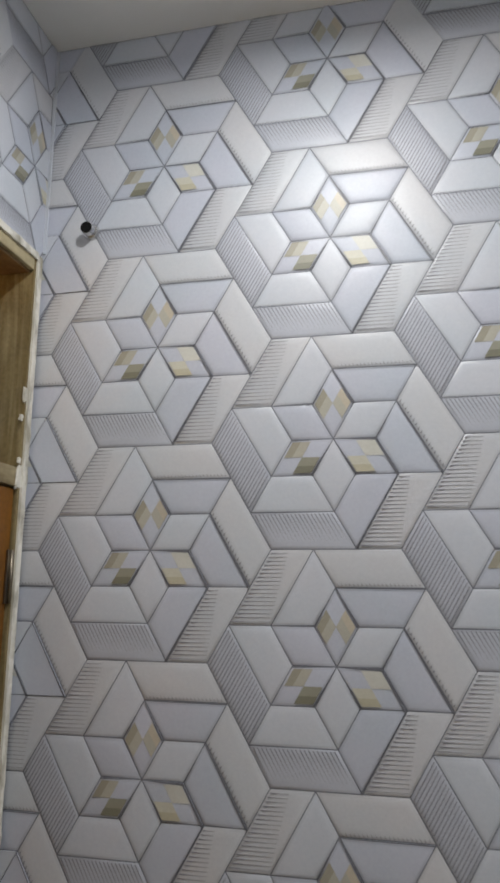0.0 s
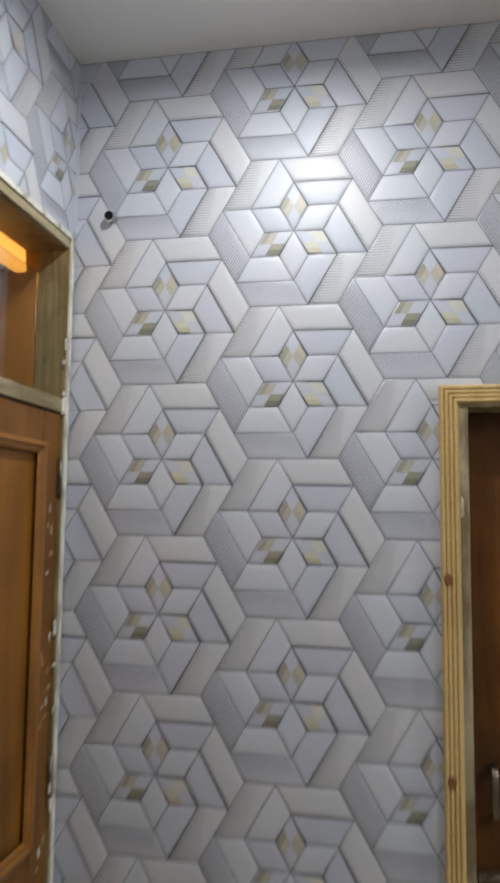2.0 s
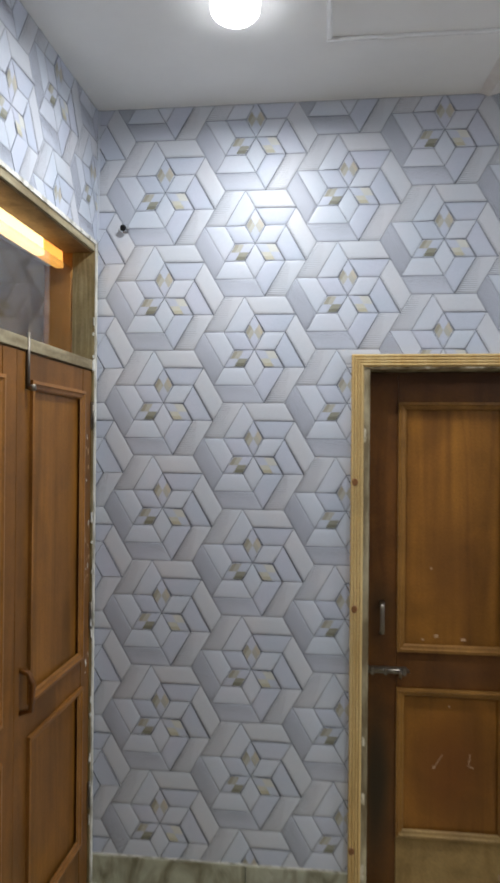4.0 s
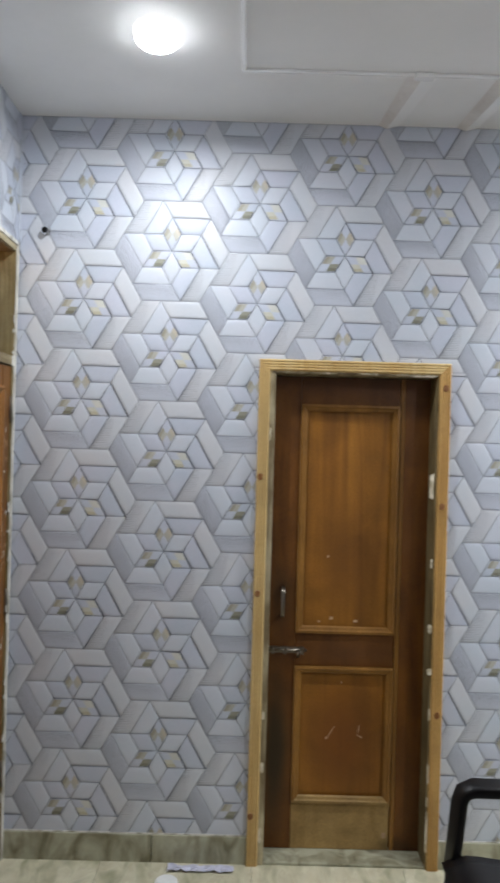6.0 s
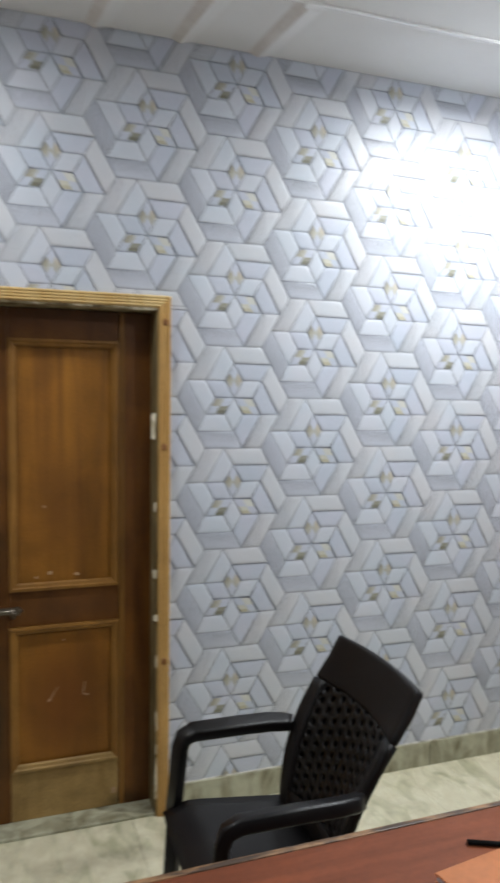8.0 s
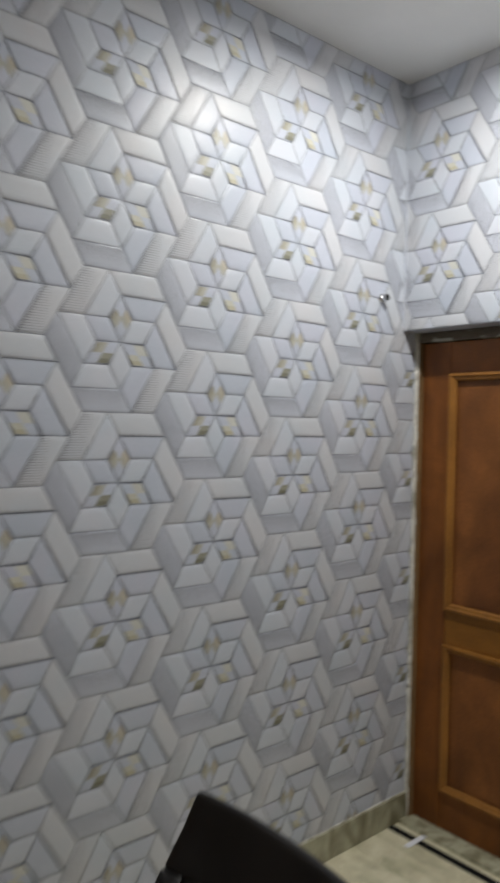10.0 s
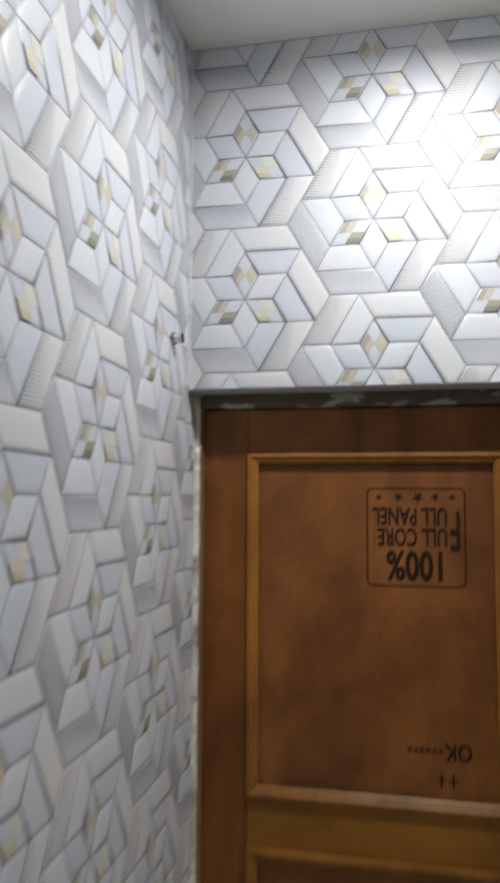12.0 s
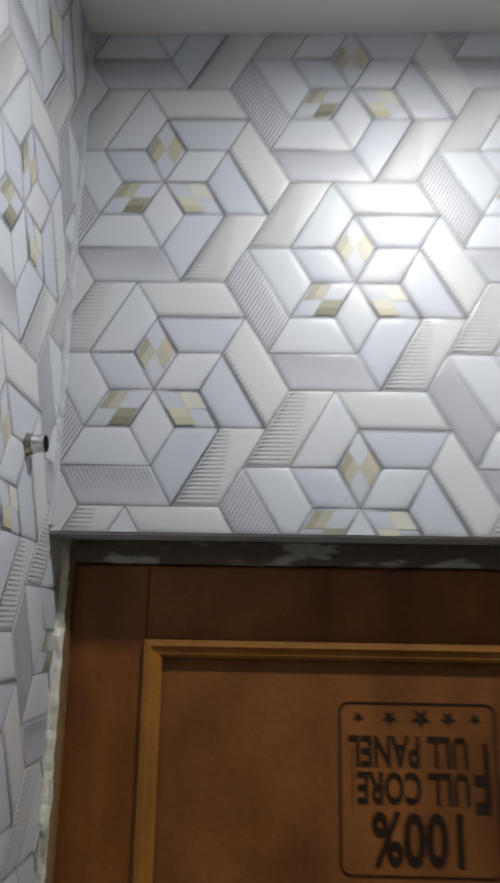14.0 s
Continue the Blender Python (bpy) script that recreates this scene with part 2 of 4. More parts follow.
def absorb(bm, one, slot=None):
    me = bpy.data.meshes.new("tmp")
    one.to_mesh(me)
    one.free()
    start = len(bm.faces)
    bm.from_mesh(me)
    bpy.data.meshes.remove(me)
    if slot is not None:
        bm.faces.ensure_lookup_table()
        for f in bm.faces[start:]:
            f.material_index = slot
    return bm


def rod(r0, r1, length, m, segs=20, bevel=0.0):
    bm = bmesh.new()
    bmesh.ops.create_cone(bm, cap_ends=True, segments=segs, radius1=r0, radius2=r1, depth=length, matrix=m)
    if bevel:
        sharp = [e for e in bm.edges if len(e.link_faces) == 2 and e.calc_face_angle() > 1.0]
        bmesh.ops.bevel(bm, geom=sharp, offset=bevel, segments=2, affect="EDGES")
    return bm


def sweep(points, w, h, corner=0.4, segs=3):
    """A bar of rounded section along points; w across, h in height."""
    pts = [Vector(p) for p in points]
    ring = []
    for q in range(4):
        for s in range(segs + 1):
            a = (q + s / segs) * math.pi / 2
            cx, cy = math.cos(q * math.pi / 2 + math.pi / 4), math.sin(q * math.pi / 2 + math.pi / 4)
            sx, sy = (1 if cx > 0 else -1), (1 if cy > 0 else -1)
            ring.append((sx * (1 - corner) + corner * math.cos(a), sy * (1 - corner) + corner * math.sin(a)))
    bm = bmesh.new()
    rows = []
    side = None
    for i, p in enumerate(pts):
        d = (pts[min(i + 1, len(pts) - 1)] - pts[max(i - 1, 0)]).normalized()
        if side is None:
            side = d.cross(Vector((0, 0, 1)))
            if side.length < 0.05:
                side = Vector((0, 1, 0))
        side = (side - d * side.dot(d)).normalized()
        up = side.cross(d).normalized()
        ww, hh = (w[i], h[i]) if isinstance(w, (list, tuple)) else (w, h)
        rows.append([bm.verts.new(p + side * a * ww / 2 + up * b * hh / 2) for a, b in ring])
    k = len(ring)
    for r0, r1 in zip(rows, rows[1:]):
        for j in range(k):
            bm.faces.new((r0[j], r0[(j + 1) % k], r1[(j + 1) % k], r1[j]))
    bm.faces.new(rows[0][::-1])
    bm.faces.new(rows[-1])
    bmesh.ops.recalc_face_normals(bm, faces=bm.faces[:])
    return bm


# ---- structure ----
def structure(name, bm, mat, label, category):
    return tagged(part(name, bm, mat), label, category, kind="structure")


DOOR_L, DOOR_R, DOOR_T = 1.045, 1.690, 1.965      # opening in the north wall
E_END, E_TOP = 1.0, 1.996                          # opening in the east wall, from the corner
W_N, W_S, W_TOP = -0.022, -1.35, 2.445             # opening in the west wall

bm = box(-0.2, DOOR_L - 0.035, 0, 0.2, 0, H)
box(DOOR_R + 0.035, W + 0.25, 0, 0.2, 0, H, bm=bm)
box(DOOR_L - 0.035, DOOR_R + 0.035, 0, 0.2, DOOR_T + 0.03, H, bm=bm)
wall_north = structure("wall_north", bm, M_BACK, "papered wall with grey-blue geometric star pattern", "wall")
bm = box(W, W + 0.25, -E_END, 0, E_TOP, H)
box(W, W + 0.25, -DEPTH, -E_END, 0, H, bm=bm)
wall_east = structure("wall_east", bm, M_BACK, "papered wall with star pattern above a door", "wall")
bm = box(-0.2, 0, W_S, W_N, W_TOP, H)
box(-0.2, 0, -DEPTH, W_S, 0, H, bm=bm)
box(-0.2, 0, W_N, 0, 0, H, bm=bm)
wall_west = structure("wall_west", bm, M_BACK, "papered wall with star pattern over a double door", "wall")
# unseen wall, kept pale to bounce light back into the room
structure("wall_south", box(-0.2, W + 0.25, -DEPTH - 0.2, -DEPTH, 0, H), M_PLAIN, "unseen plain wall closing the room, kept pale to bounce light", "wall")
ceiling = structure("ceiling", box(-0.2, W + 0.25, -DEPTH - 0.2, 0.2, H, H + 0.15), M_CEIL, "matt off-white painted plaster ceiling", "ceiling")
floor = structure("floor", box(-0.2, W + 0.25, -DEPTH - 0.2, 0.25, -0.12, -0.006), M_GROUT, "pale veined marble tile floor with dark joints", "floor")
# corridor behind the double door
bm = box(-1.6, -0.2, W_S - 0.3, W_S - 0.2, 0, 2.9)
box(-1.6, -0.2, 0.1, 0.2, 0, 2.9, bm=bm)
box(-1.7, -1.6, W_S - 0.3, 0.2, 0, 2.9, bm=bm)
box(-1.7, -0.2, W_S - 0.3, 0.2, 2.9, 3.0, bm=bm)
structure("wall_corridor", bm, M_CREAM, "cream painted corridor walls beyond the transom window", "wall")

# marble floor tiles, 0.60 m square
TILE = 0.60
tile_mesh = mesh_of("tile", box(0.0006, TILE - 0.0006, 0.0006, TILE - 0.0006, -0.006, 0, 0.0006), M_FLOOR)
for i in range(8):
    for j in range(9):
        x, y = -0.2 + i * TILE, -DEPTH - 0.2 + j * TILE
        if x < W + 0.2 and y < 0.2:
            ob = new("tile", tile_mesh)
            ob.location, ob.parent = (x, y, 0), floor

# skirting
SK = 0.108
for n, (x0, x1) in enumerate(((0.0, 0.978), (1.742, W + 0.085))):
    base = thing("baseboard_%d" % (n + 1), pose(0, 0, 0), "mottled grey-green stone skirting along papered wall", "skirting", kind="structure")
    x = x0
    while x < x1 - 0.01:
        e = min(x + 0.6, x1)
        part("slab", box(x + 0.001, e - 0.001, -0.012, 0.0, 0, SK, 0.0015), M_SKIRT, base)
        x = e
base = thing("baseboard_3", pose(0, 0, 0), "mottled stone skirting along papered side wall", "skirting", kind="structure")
part("slab", box(W - 0.012, W, -DEPTH, -E_END - 0.02, 0, SK, 0.0015), M_SKIRT, base)

for n, (x0, x1) in enumerate(((0.0, 0.978), (1.742, W + 0.085))):
    structure("trim_paper_edge", box(x0, x1, -0.0045, -0.0005, SK + 0.0005, SK + 0.005), M_PUTTY, "pale curled lower edge of the wallpaper", "wallpaper edge")

# ceiling bead and ribs
bead = thing("trim_ceiling", pose(0, 0, H), "thin white bead framing a ceiling panel", "ceiling trim", kind="structure")
part("bead", box(0.885, 2.95, -0.422, -0.408, -0.010, 0, 0.003), M_BEAD, bead)
part("bead", box(0.885, 0.899, -3.9, -0.423, -0.010, 0, 0.003), M_BEAD, bead)
part("bead", box(2.936, 2.95, -3.9, -0.423, -0.010, 0, 0.003), M_BEAD, bead)
part("bead", box(0.90, 2.935, -3.9, -3.886, -0.010, 0, 0.003), M_BEAD, bead)
# ribs added for streaks of shade; west face painted darker as the shaded side
for x in (1.51, 1.823, 2.13):
    bm = bmesh.new()
    v = [bm.verts.new(p) for p in ((x - 0.055, -0.407, 0), (x - 0.005, -0.407, -0.014), (x + 0.055, -0.407, 0), (x - 0.085, -0.004, 0), (x - 0.05, -0.004, -0.014), (x - 0.0, -0.004, 0))]
    for k, f in enumerate(((0, 1, 4, 3), (1, 2, 5, 4), (0, 2, 1), (3, 4, 5), (0, 3, 5, 2))):
        bm.faces.new([v[i] for i in f]).material_index = 1 if k == 0 else 0
    bmesh.ops.recalc_face_normals(bm, faces=bm.faces[:])
    part("rib", bm, [M_CEIL, M_RIB_SHADE], bead, "plaster rib running to the wall, west side painted as shade")
    part("clip", box(x - 0.032, x + 0.032, -0.430, -0.396, -0.017, -0.0, 0.005), M_BEAD, bead)


# ---- doors ----
def moulding(u0, u1, v0, v1, y, width=0.03, proud=0.012):
    """Four mitred moulding strips round a panel, each its own mesh; room side is -y."""
    prof = ((0.0, 0.0), (0.0, proud), (0.35, proud * 1.15), (0.5, proud * 0.7), (0.8, proud * 0.55), (1.0, 0.0))
    corners = [(u0, v0, 1, 1), (u1, v0, -1, 1), (u1, v1, -1, -1), (u0, v1, 1, -1)]
    out = []
    for a, b in zip(corners, corners[1:] + corners[:1]):
        bm = bmesh.new()
        rows = [[bm.verts.new((u + su * k * width, y - h, w + sw * k * width)) for k, h in prof] for u, w, su, sw in (a, b)]
        for i in range(len(prof) - 1):
            bm.faces.new((rows[0][i], rows[0][i + 1], rows[1][i + 1], rows[1][i]))
        bm.faces.new(rows[0]), bm.faces.new(rows[1])
        bm.faces.new([rows[0][0], rows[0][-1], rows[1][-1], rows[1][0]])
        bmesh.ops.recalc_face_normals(bm, faces=bm.faces[:])
        out.append(bm)
    return out


def door_leaf(parent, width, z0, z1, stile, panels, y=0.0, pale_bottom=False, right=None, woods=None, strip=0.0):
    """A panelled leaf: local x across, room side -y, its face at y; strip: width of a pale batten inside the right stile."""
    right = right or stile
    m_panel, m_stile, m_mould, m_rail = woods or (M_PANEL, M_STILE, M_MOULD, M_STILE)
    leaf = part("panel_core", box(0.01, width - 0.01, y + 0.012, y + 0.034, z0 + 0.01, z1 - 0.01), m_panel, parent)
    for a, b in ((0, stile), (width - right + strip, width)):
        part("stile", box(a, b, y, y + 0.036, z0, z1, 0.002), m_stile, parent)
    if strip:
        part("batten", box(width - right + 0.005, width - right + strip - 0.0005, y + 0.001, y + 0.036, z0, z1, 0.002), m_mould, parent, "pale golden batten beside the stile")
    cuts = [z0] + [c for p in panels for c in p] + [z1]
    for k in range(0, len(cuts), 2):
        part("rail", box(stile + 0.001, width - right - 0.001, y + 0.0015, y + 0.036, cuts[k], cuts[k + 1], 0.002), M_BARE_LIT if pale_bottom and k == 0 else m_rail if 0 < k < len(cuts) - 2 else m_stile, parent)
    for row, (v0, v1) in enumerate(panels):
        for side, bm in enumerate(moulding(stile, width - right, v0, v1, y + 0.001)):
            # lowest moulding is paler: wear, and light on its top painted in
            part("moulding", bm, M_BARE_LIT if pale_bottom and side == 0 and row == 0 else m_mould, parent)
    return leaf


# north door, set back in a pine-trimmed frame
door_1 = thing("door_1", pose(DOOR_L, 0, 0), "closed brown varnished two-panel wooden door in a pine frame", "door", kind="structure")
dw = DOOR_R - DOOR_L
SET = 0.095
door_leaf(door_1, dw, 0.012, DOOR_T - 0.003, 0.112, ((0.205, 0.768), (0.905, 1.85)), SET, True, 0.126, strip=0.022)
part("frame_jamb", box(-0.034, 0.0, -0.014, 0.20, 0, DOOR_T + 0.028, 0.002), M_PALEFRAME, door_1)
part("frame_jamb", box(dw, dw + 0.034, -0.014, 0.20, 0, DOOR_T + 0.028, 0.002), M_JAMB, door_1, "bare olive-brown jamb with putty smears")
part("frame_head", box(0.0005, dw - 0.0005, -0.014, 0.20, DOOR_T, DOOR_T + 0.028, 0.002), M_PALEFRAME, door_1)
part("threshold", box(0.0, dw, -0.01, 0.20, 0, 0.011, 0.003), M_SKIRT, door_1)


def architrave(u0, u1, top, bottom, width):
    """Reeded pine casing: two legs and a head, mitred, as three meshes."""
    prof = [(0.0, 0.0), (0.0, 0.018)]
    for k in range(4):
        a = 0.04 + k * 0.23
        prof += [(a, 0.022), (a + 0.05, 0.025), (a + 0.15, 0.025), (a + 0.2, 0.022), (a + 0.215, 0.019)]
    prof += [(1.0, 0.017), (1.0, 0.0)]
    ends = [((u0, bottom, 1, 0), (u0, top, 1, -1)), ((u0, top, 1, -1), (u1, top, -1, -1)), ((u1, top, -1, -1), (u1, bottom, -1, 0))]
    out = []
    for a, b in ends:
        bm = bmesh.new()
        rows = [[bm.verts.new((u + su * k * width, -h, w + sw * k * width)) for k, h in prof] for u, w, su, sw in (a, b)]
        for i in range(len(prof) - 1):
            bm.faces.new((rows[0][i], rows[0][i + 1], rows[1][i + 1], rows[1][i]))
        bm.faces.new(rows[0]), bm.faces.new(rows[1])
        bmesh.ops.recalc_face_normals(bm, faces=bm.faces[:])
        out.append(bm)
    return out


for bm, pine, tone in zip(architrave(0.977 - DOOR_L, 1.742 - DOOR_L, 2.019, 0.0, 0.046), (M_PINE, M_PINE, M_PINE_DEEP), ("pale yellow", "pale yellow", "orange-toned")):
    part("architrave", bm, pine, door_1, "knotty %s pine reeded casing" % tone)
for u, z in ((0.992, 1.55), (0.994, 1.085), (0.99, 0.2), (1.72, 1.92), (1.717, 1.45), (1.72, 0.62)):
    bm = rod(0.011, 0.009, 0.003, pose(u - DOOR_L, -0.026, z, 90) @ Matrix.Diagonal((1, 1.3, 1, 1)), 14)
    part("knot", bm, M_KNOT, door_1)
random.seed(4)
for u, z, w, h in ((1.676, 1.53, 0.012, 0.075), (1.245, 1.969, 0.022, 0.008), (1.42, 1.970, 0.05, 0.008), (1.635, 1.969, 0.075, 0.011), (1.55, 1.972, 0.03, 0.005), (1.685, 0.96, 0.012, 0.03), (1.69, 0.79, 0.018, 0.02), (1.697, 0.38, 0.014, 0.07), (1.70, 0.15, 0.018, 0.13), (1.694, 0.27, 0.008, 0.03), (1.692, 0.62, 0.007, 0.04), (1.684, 1.22, 0.006, 0.03), (1.03, 0.39, 0.010, 0.035), (1.03, 0.6, 0.007, 0.025), (1.028, 1.72, 0.006, 0.04), (1.03, 0.12, 0.009, 0.05)):
    bm = box(u - w / 2 - DOOR_L, u + w / 2 - DOOR_L, -0.0175, -0.013, z - h / 2, z + h / 2)
    bmesh.ops.subdivide_edges(bm, edges=bm.edges[:], cuts=3, use_grid_fill=True)
    for v in bm.verts:
        v.co += Vector((random.uniform(-1, 1) * w * 0.28, random.uniform(0, 0.002), random.uniform(-1, 1) * h * 0.2))
    part("putty_patch", bm, M_PATCH, door_1, "smear of cream putty")
for u, z, w, h, tilt in ((0.27, 0.49, 0.003, 0.05, 30), (0.255, 0.468, 0.008, 0.008, 0), (0.385, 0.5, 0.003, 0.04, 10), (0.395, 0.475, 0.014, 0.005, 20), (0.118, 1.10, 0.008, 0.03, 0), (0.24, 1.22, 0.006, 0.008, 0), (0.21, 0.95, 0.008, 0.006, 0), (0.26, 0.965, 0.012, 0.010, 0), (0.36, 0.955, 0.014, 0.008, 0), (0.31, 0.7, 0.006, 0.006, 0), (0.5, 0.075, 0.014, 0.02, 0)):
    bm = box(-w / 2, w / 2, 0, 0.0012, -h / 2, h / 2)
    bmesh.ops.subdivide_edges(bm, edges=bm.edges[:], cuts=2, use_grid_fill=True)
    for v in bm.verts:
        v.co += Vector((random.uniform(-1, 1) * w * 0.2, 0, random.uniform(-1, 1) * h * 0.2))
    face = SET - 0.0005 if (u < 0.115 or z < 0.19 or u > 0.53) else (SET + 0.0105 if 0.235 < z < 0.735 or z > 0.935 else SET - 0.0025)
    ob = part("scuff", bm, M_SCUFF, door_1, "dried pale scuff mark")
    ob.matrix_basis = pose(u, face, z, 0, tilt, 0)
# bolt and pull handle of the north door
bolt = part("bolt", box(-0.005, 0.15, SET - 0.016, SET, 0.823, 0.847, 0.003), M_STEEL, door_1, "worn steel sliding bolt")
part("bolt_rod", rod(0.006, 0.006, 0.165, pose(0.076, SET - 0.02, 0.837, 0, 90)), M_STEEL, bolt, smooth=True)
part("bolt_knob", rod(0.005, 0.007, 0.03, pose(0.125, SET - 0.028, 0.823, 30)), M_STEEL, bolt, smooth=True)
for u in (0.02, 0.07, 0.14):
    part("bolt_keeper", box(u - 0.006, u + 0.006, SET - 0.03, SET - 0.01, 0.821, 0.851, 0.002), M_STEEL, bolt)
handle = part("handle", sweep([(0.056, SET, 0.975), (0.056, SET - 0.03, 0.98), (0.056, SET - 0.035, 0.995), (0.056, SET - 0.035, 1.07), (0.056, SET - 0.03, 1.085), (0.056, SET, 1.09)], 0.016, 0.012), M_STEEL, door_1, "steel pull handle", True)

# east door, at the corner, set back under the lintel
EAST = Matrix.Translation((W, 0, 0)) @ pose(0, 0, 0, 0, 0, -90)
door_2 = thing("door_2", EAST, "closed reddish-brown veneer panel door with ink stamp", "door", kind="structure")

def ragged(x0, x1, y0, y1, z0, z1, n, amount, long_axis):
    """A slab with an uneven, trowelled front."""
    bm = bmesh.new()
    m = 4
    for i in range(n + 1):
        for j in range(m + 1):
            a, b = i / n, j / m
            x = x0 + (x1 - x0) * (a if long_axis == "x" else b)
            z = z0 + (z1 - z0) * (b if long_axis == "x" else a)
            edge = 1 if 0 < j < m else 0
            lump = noise.noise(Vector((x * 38, z * 38, 3.1))) + 0.5 * noise.noise(Vector((x * 110, z * 110, 7.7)))
            off = amount * lump * (0.4 + 0.6 * edge)
            bm.verts.new((x + (0 if long_axis == "x" else (j == m) * abs(off) * 1.3), y0 + off * 0.7, z - ((j == 0) * abs(off) * 1.3 if long_axis == "x" else 0)))
    bm.verts.ensure_lookup_table()
    front = [bm.faces.new([bm.verts[k] for k in (i * (m + 1) + j, (i + 1) * (m + 1) + j, (i + 1) * (m + 1) + j + 1, i * (m + 1) + j + 1)]) for i in range(n) for j in range(m)]
    ext = bmesh.ops.extrude_face_region(bm, geom=front)
    for v in ext["geom"]:
        if isinstance(v, bmesh.types.BMVert):
            v.co.y = y1
    bmesh.ops.recalc_face_normals(bm, faces=bm.faces[:])
    return bm


part("mortar_edge", ragged(0.0145, E_END, 0.088, 0.16, 1.955, E_TOP - 0.004, 120, 0.006, "x"), M_MORTAR, door_2, "rough bare mortar edge")
part("mortar_edge", ragged(0.0145, 0.022, 0.09, 0.16, 0.0, 1.955, 160, 0.004, "z"), M_FRAME, door_2, "rough dirty brown edge")
part("putty_edge", ragged(0.0, 0.014, 0.084, 0.16, 0.0, E_TOP - 0.004, 160, 0.0075, "z"), M_PUTTY, door_2, "rough cream putty edge")
leaf_e = thing("leaf", pose(0, 0, 0), "", "")
leaf_e.parent = door_2
leaf_e.matrix_basis = pose(0.022, 0, 0)
door_leaf(leaf_e, 0.95, 0.012, 1.952, 0.129, ((0.165, 0.755), (0.89, 1.827)), 0.112, woods=(M_RED, M_RED_STILE, M_RED_MOULD, M_RED_RAIL))
part("reveal_paper", box(0.0, E_END, 0.002, 0.085, E_TOP - 0.003, E_TOP - 0.0005), M_SLATE, door_2, "grey paper folded under the lintel")
part("threshold", box(0.0, E_END, 0.03, 0.16, 0, 0.011, 0.002), M_SKIRT, door_2)
part("floor_strip", box(0.0, E_END, -0.035, 0.0, 0.0, 0.002), M_DARK, door_2)
part("floor_strip_patch", box(0.13, 0.153, -0.085, 0.028, 0.002, 0.004), M_PAPER, door_2)

# west double door with glass transom
WEST = Matrix.Translation((0, W_S, 0)) @ pose(0, 0, 0, 0, 0, 90)
ww = W_N - W_S
door_3 = thing("door_3", WEST, "brown panelled double door with glass transom above", "door", kind="structure")
for a, b in ((0, 0.012), (ww - 0.012, ww)):
    part("frame_jamb", box(a, b, -0.004, 0.084, 0, W_TOP, 0.002), M_JAMB, door_3)
    # inner half of the jamb is more orange, lamp glow put into its colour
    part("inner_jamb", box(a, b, 0.0845, 0.2, 0, W_TOP, 0.002), M_RED_MOULD, door_3, "brown inner jamb behind the glass, orange glow put into its tone")
part("frame_head", box(0.0125, ww - 0.0125, -0.004, 0.006, W_TOP - 0.03, W_TOP, 0.002), M_HEADFRAME, door_3, "weathered cream frame edge")
part("frame_head", box(0.0125, ww - 0.0125, 0.0065, 0.11, W_TOP - 0.035, W_TOP, 0.002), M_FRAME, door_3)
part("transom_bar", box(0.0125, ww - 0.0125, -0.002, 0.10, 1.962, 2.0, 0.003), M_HEADFRAME, door_3, "weathered olive-cream transom bar")
pane = part("pane", box(0.0125, ww - 0.0125, 0.085, 0.090, 2.0, 2.352), glass, door_3)
pane.visible_shadow = False
for u0 in (0.013, ww / 2 + 0.001):
    leaf_w = thing("leaf", pose(0, 0, 0), "", "")
    leaf_w.parent = door_3
    leaf_w.matrix_basis = pose(u0, 0, 0)
    door_leaf(leaf_w, ww / 2 - 0.014, 0.012, 1.958, 0.09, ((0.205, 0.79), (0.89, 1.875)), 0.004, woods=(M_WPANEL, M_WSTILE, M_RED_MOULD, M_WSTILE))
bolt = part("tower_bolt", box(ww / 2 + 0.055, ww / 2 + 0.075, 0.004, 0.012, 1.84, 1.99, 0.002), M_STEEL, door_3, "steel tower bolt")
part("bolt_rod", rod(0.006, 0.006, 0.17, pose(ww / 2 + 0.065, -0.002, 1.93)), M_STEEL, bolt, smooth=True)
part("bolt_knob", rod(0.008, 0.011, 0.02, pose(ww / 2 + 0.065, -0.014, 1.85, 90)), M_STEEL, bolt, smooth=True)
part("handle", sweep([(ww / 2 + 0.045, 0.012, 0.88), (ww / 2 + 0.045, -0.03, 0.89), (ww / 2 + 0.045, -0.034, 0.97), (ww / 2 + 0.045, -0.02, 1.0), (ww / 2 + 0.045, 0.012, 1.01)], 0.02, 0.014), M_STILE, door_3, "brown wooden pull", True)
part("putty_edge", ragged(ww - 0.006, ww + 0.010, -0.009, 0.0, 0.0, W_TOP + 0.006, 160, 0.005, "z"), M_PUTTY, door_3, "white putty line")
part("putty_edge", ragged(0.0, ww - 0.007, -0.009, 0.0, W_TOP - 0.004, W_TOP + 0.010, 120, 0.005, "x"), M_PUTTY, door_3, "white putty line")
random.seed(9)
for k in range(16):
    z = random.uniform(0.2, 2.35)
    w, h = random.uniform(0.006, 0.012), random.uniform(0.008, 0.04)
    bm = box(-w / 2, w / 2, 0, 0.004, -h / 2, h / 2)
    bmesh.ops.subdivide_edges(bm, edges=bm.edges[:], cuts=2, use_grid_fill=True)
    for v in bm.verts:
        v.co += Vector((random.uniform(-1, 1) * w * 0.25, 0, random.uniform(-1, 1) * h * 0.2))
    ob = part("putty_fleck", bm, M_PUTTY, door_3, "fleck of white putty")
    ob.matrix_basis = pose(ww - random.uniform(0.008, 0.02), -0.006, z)
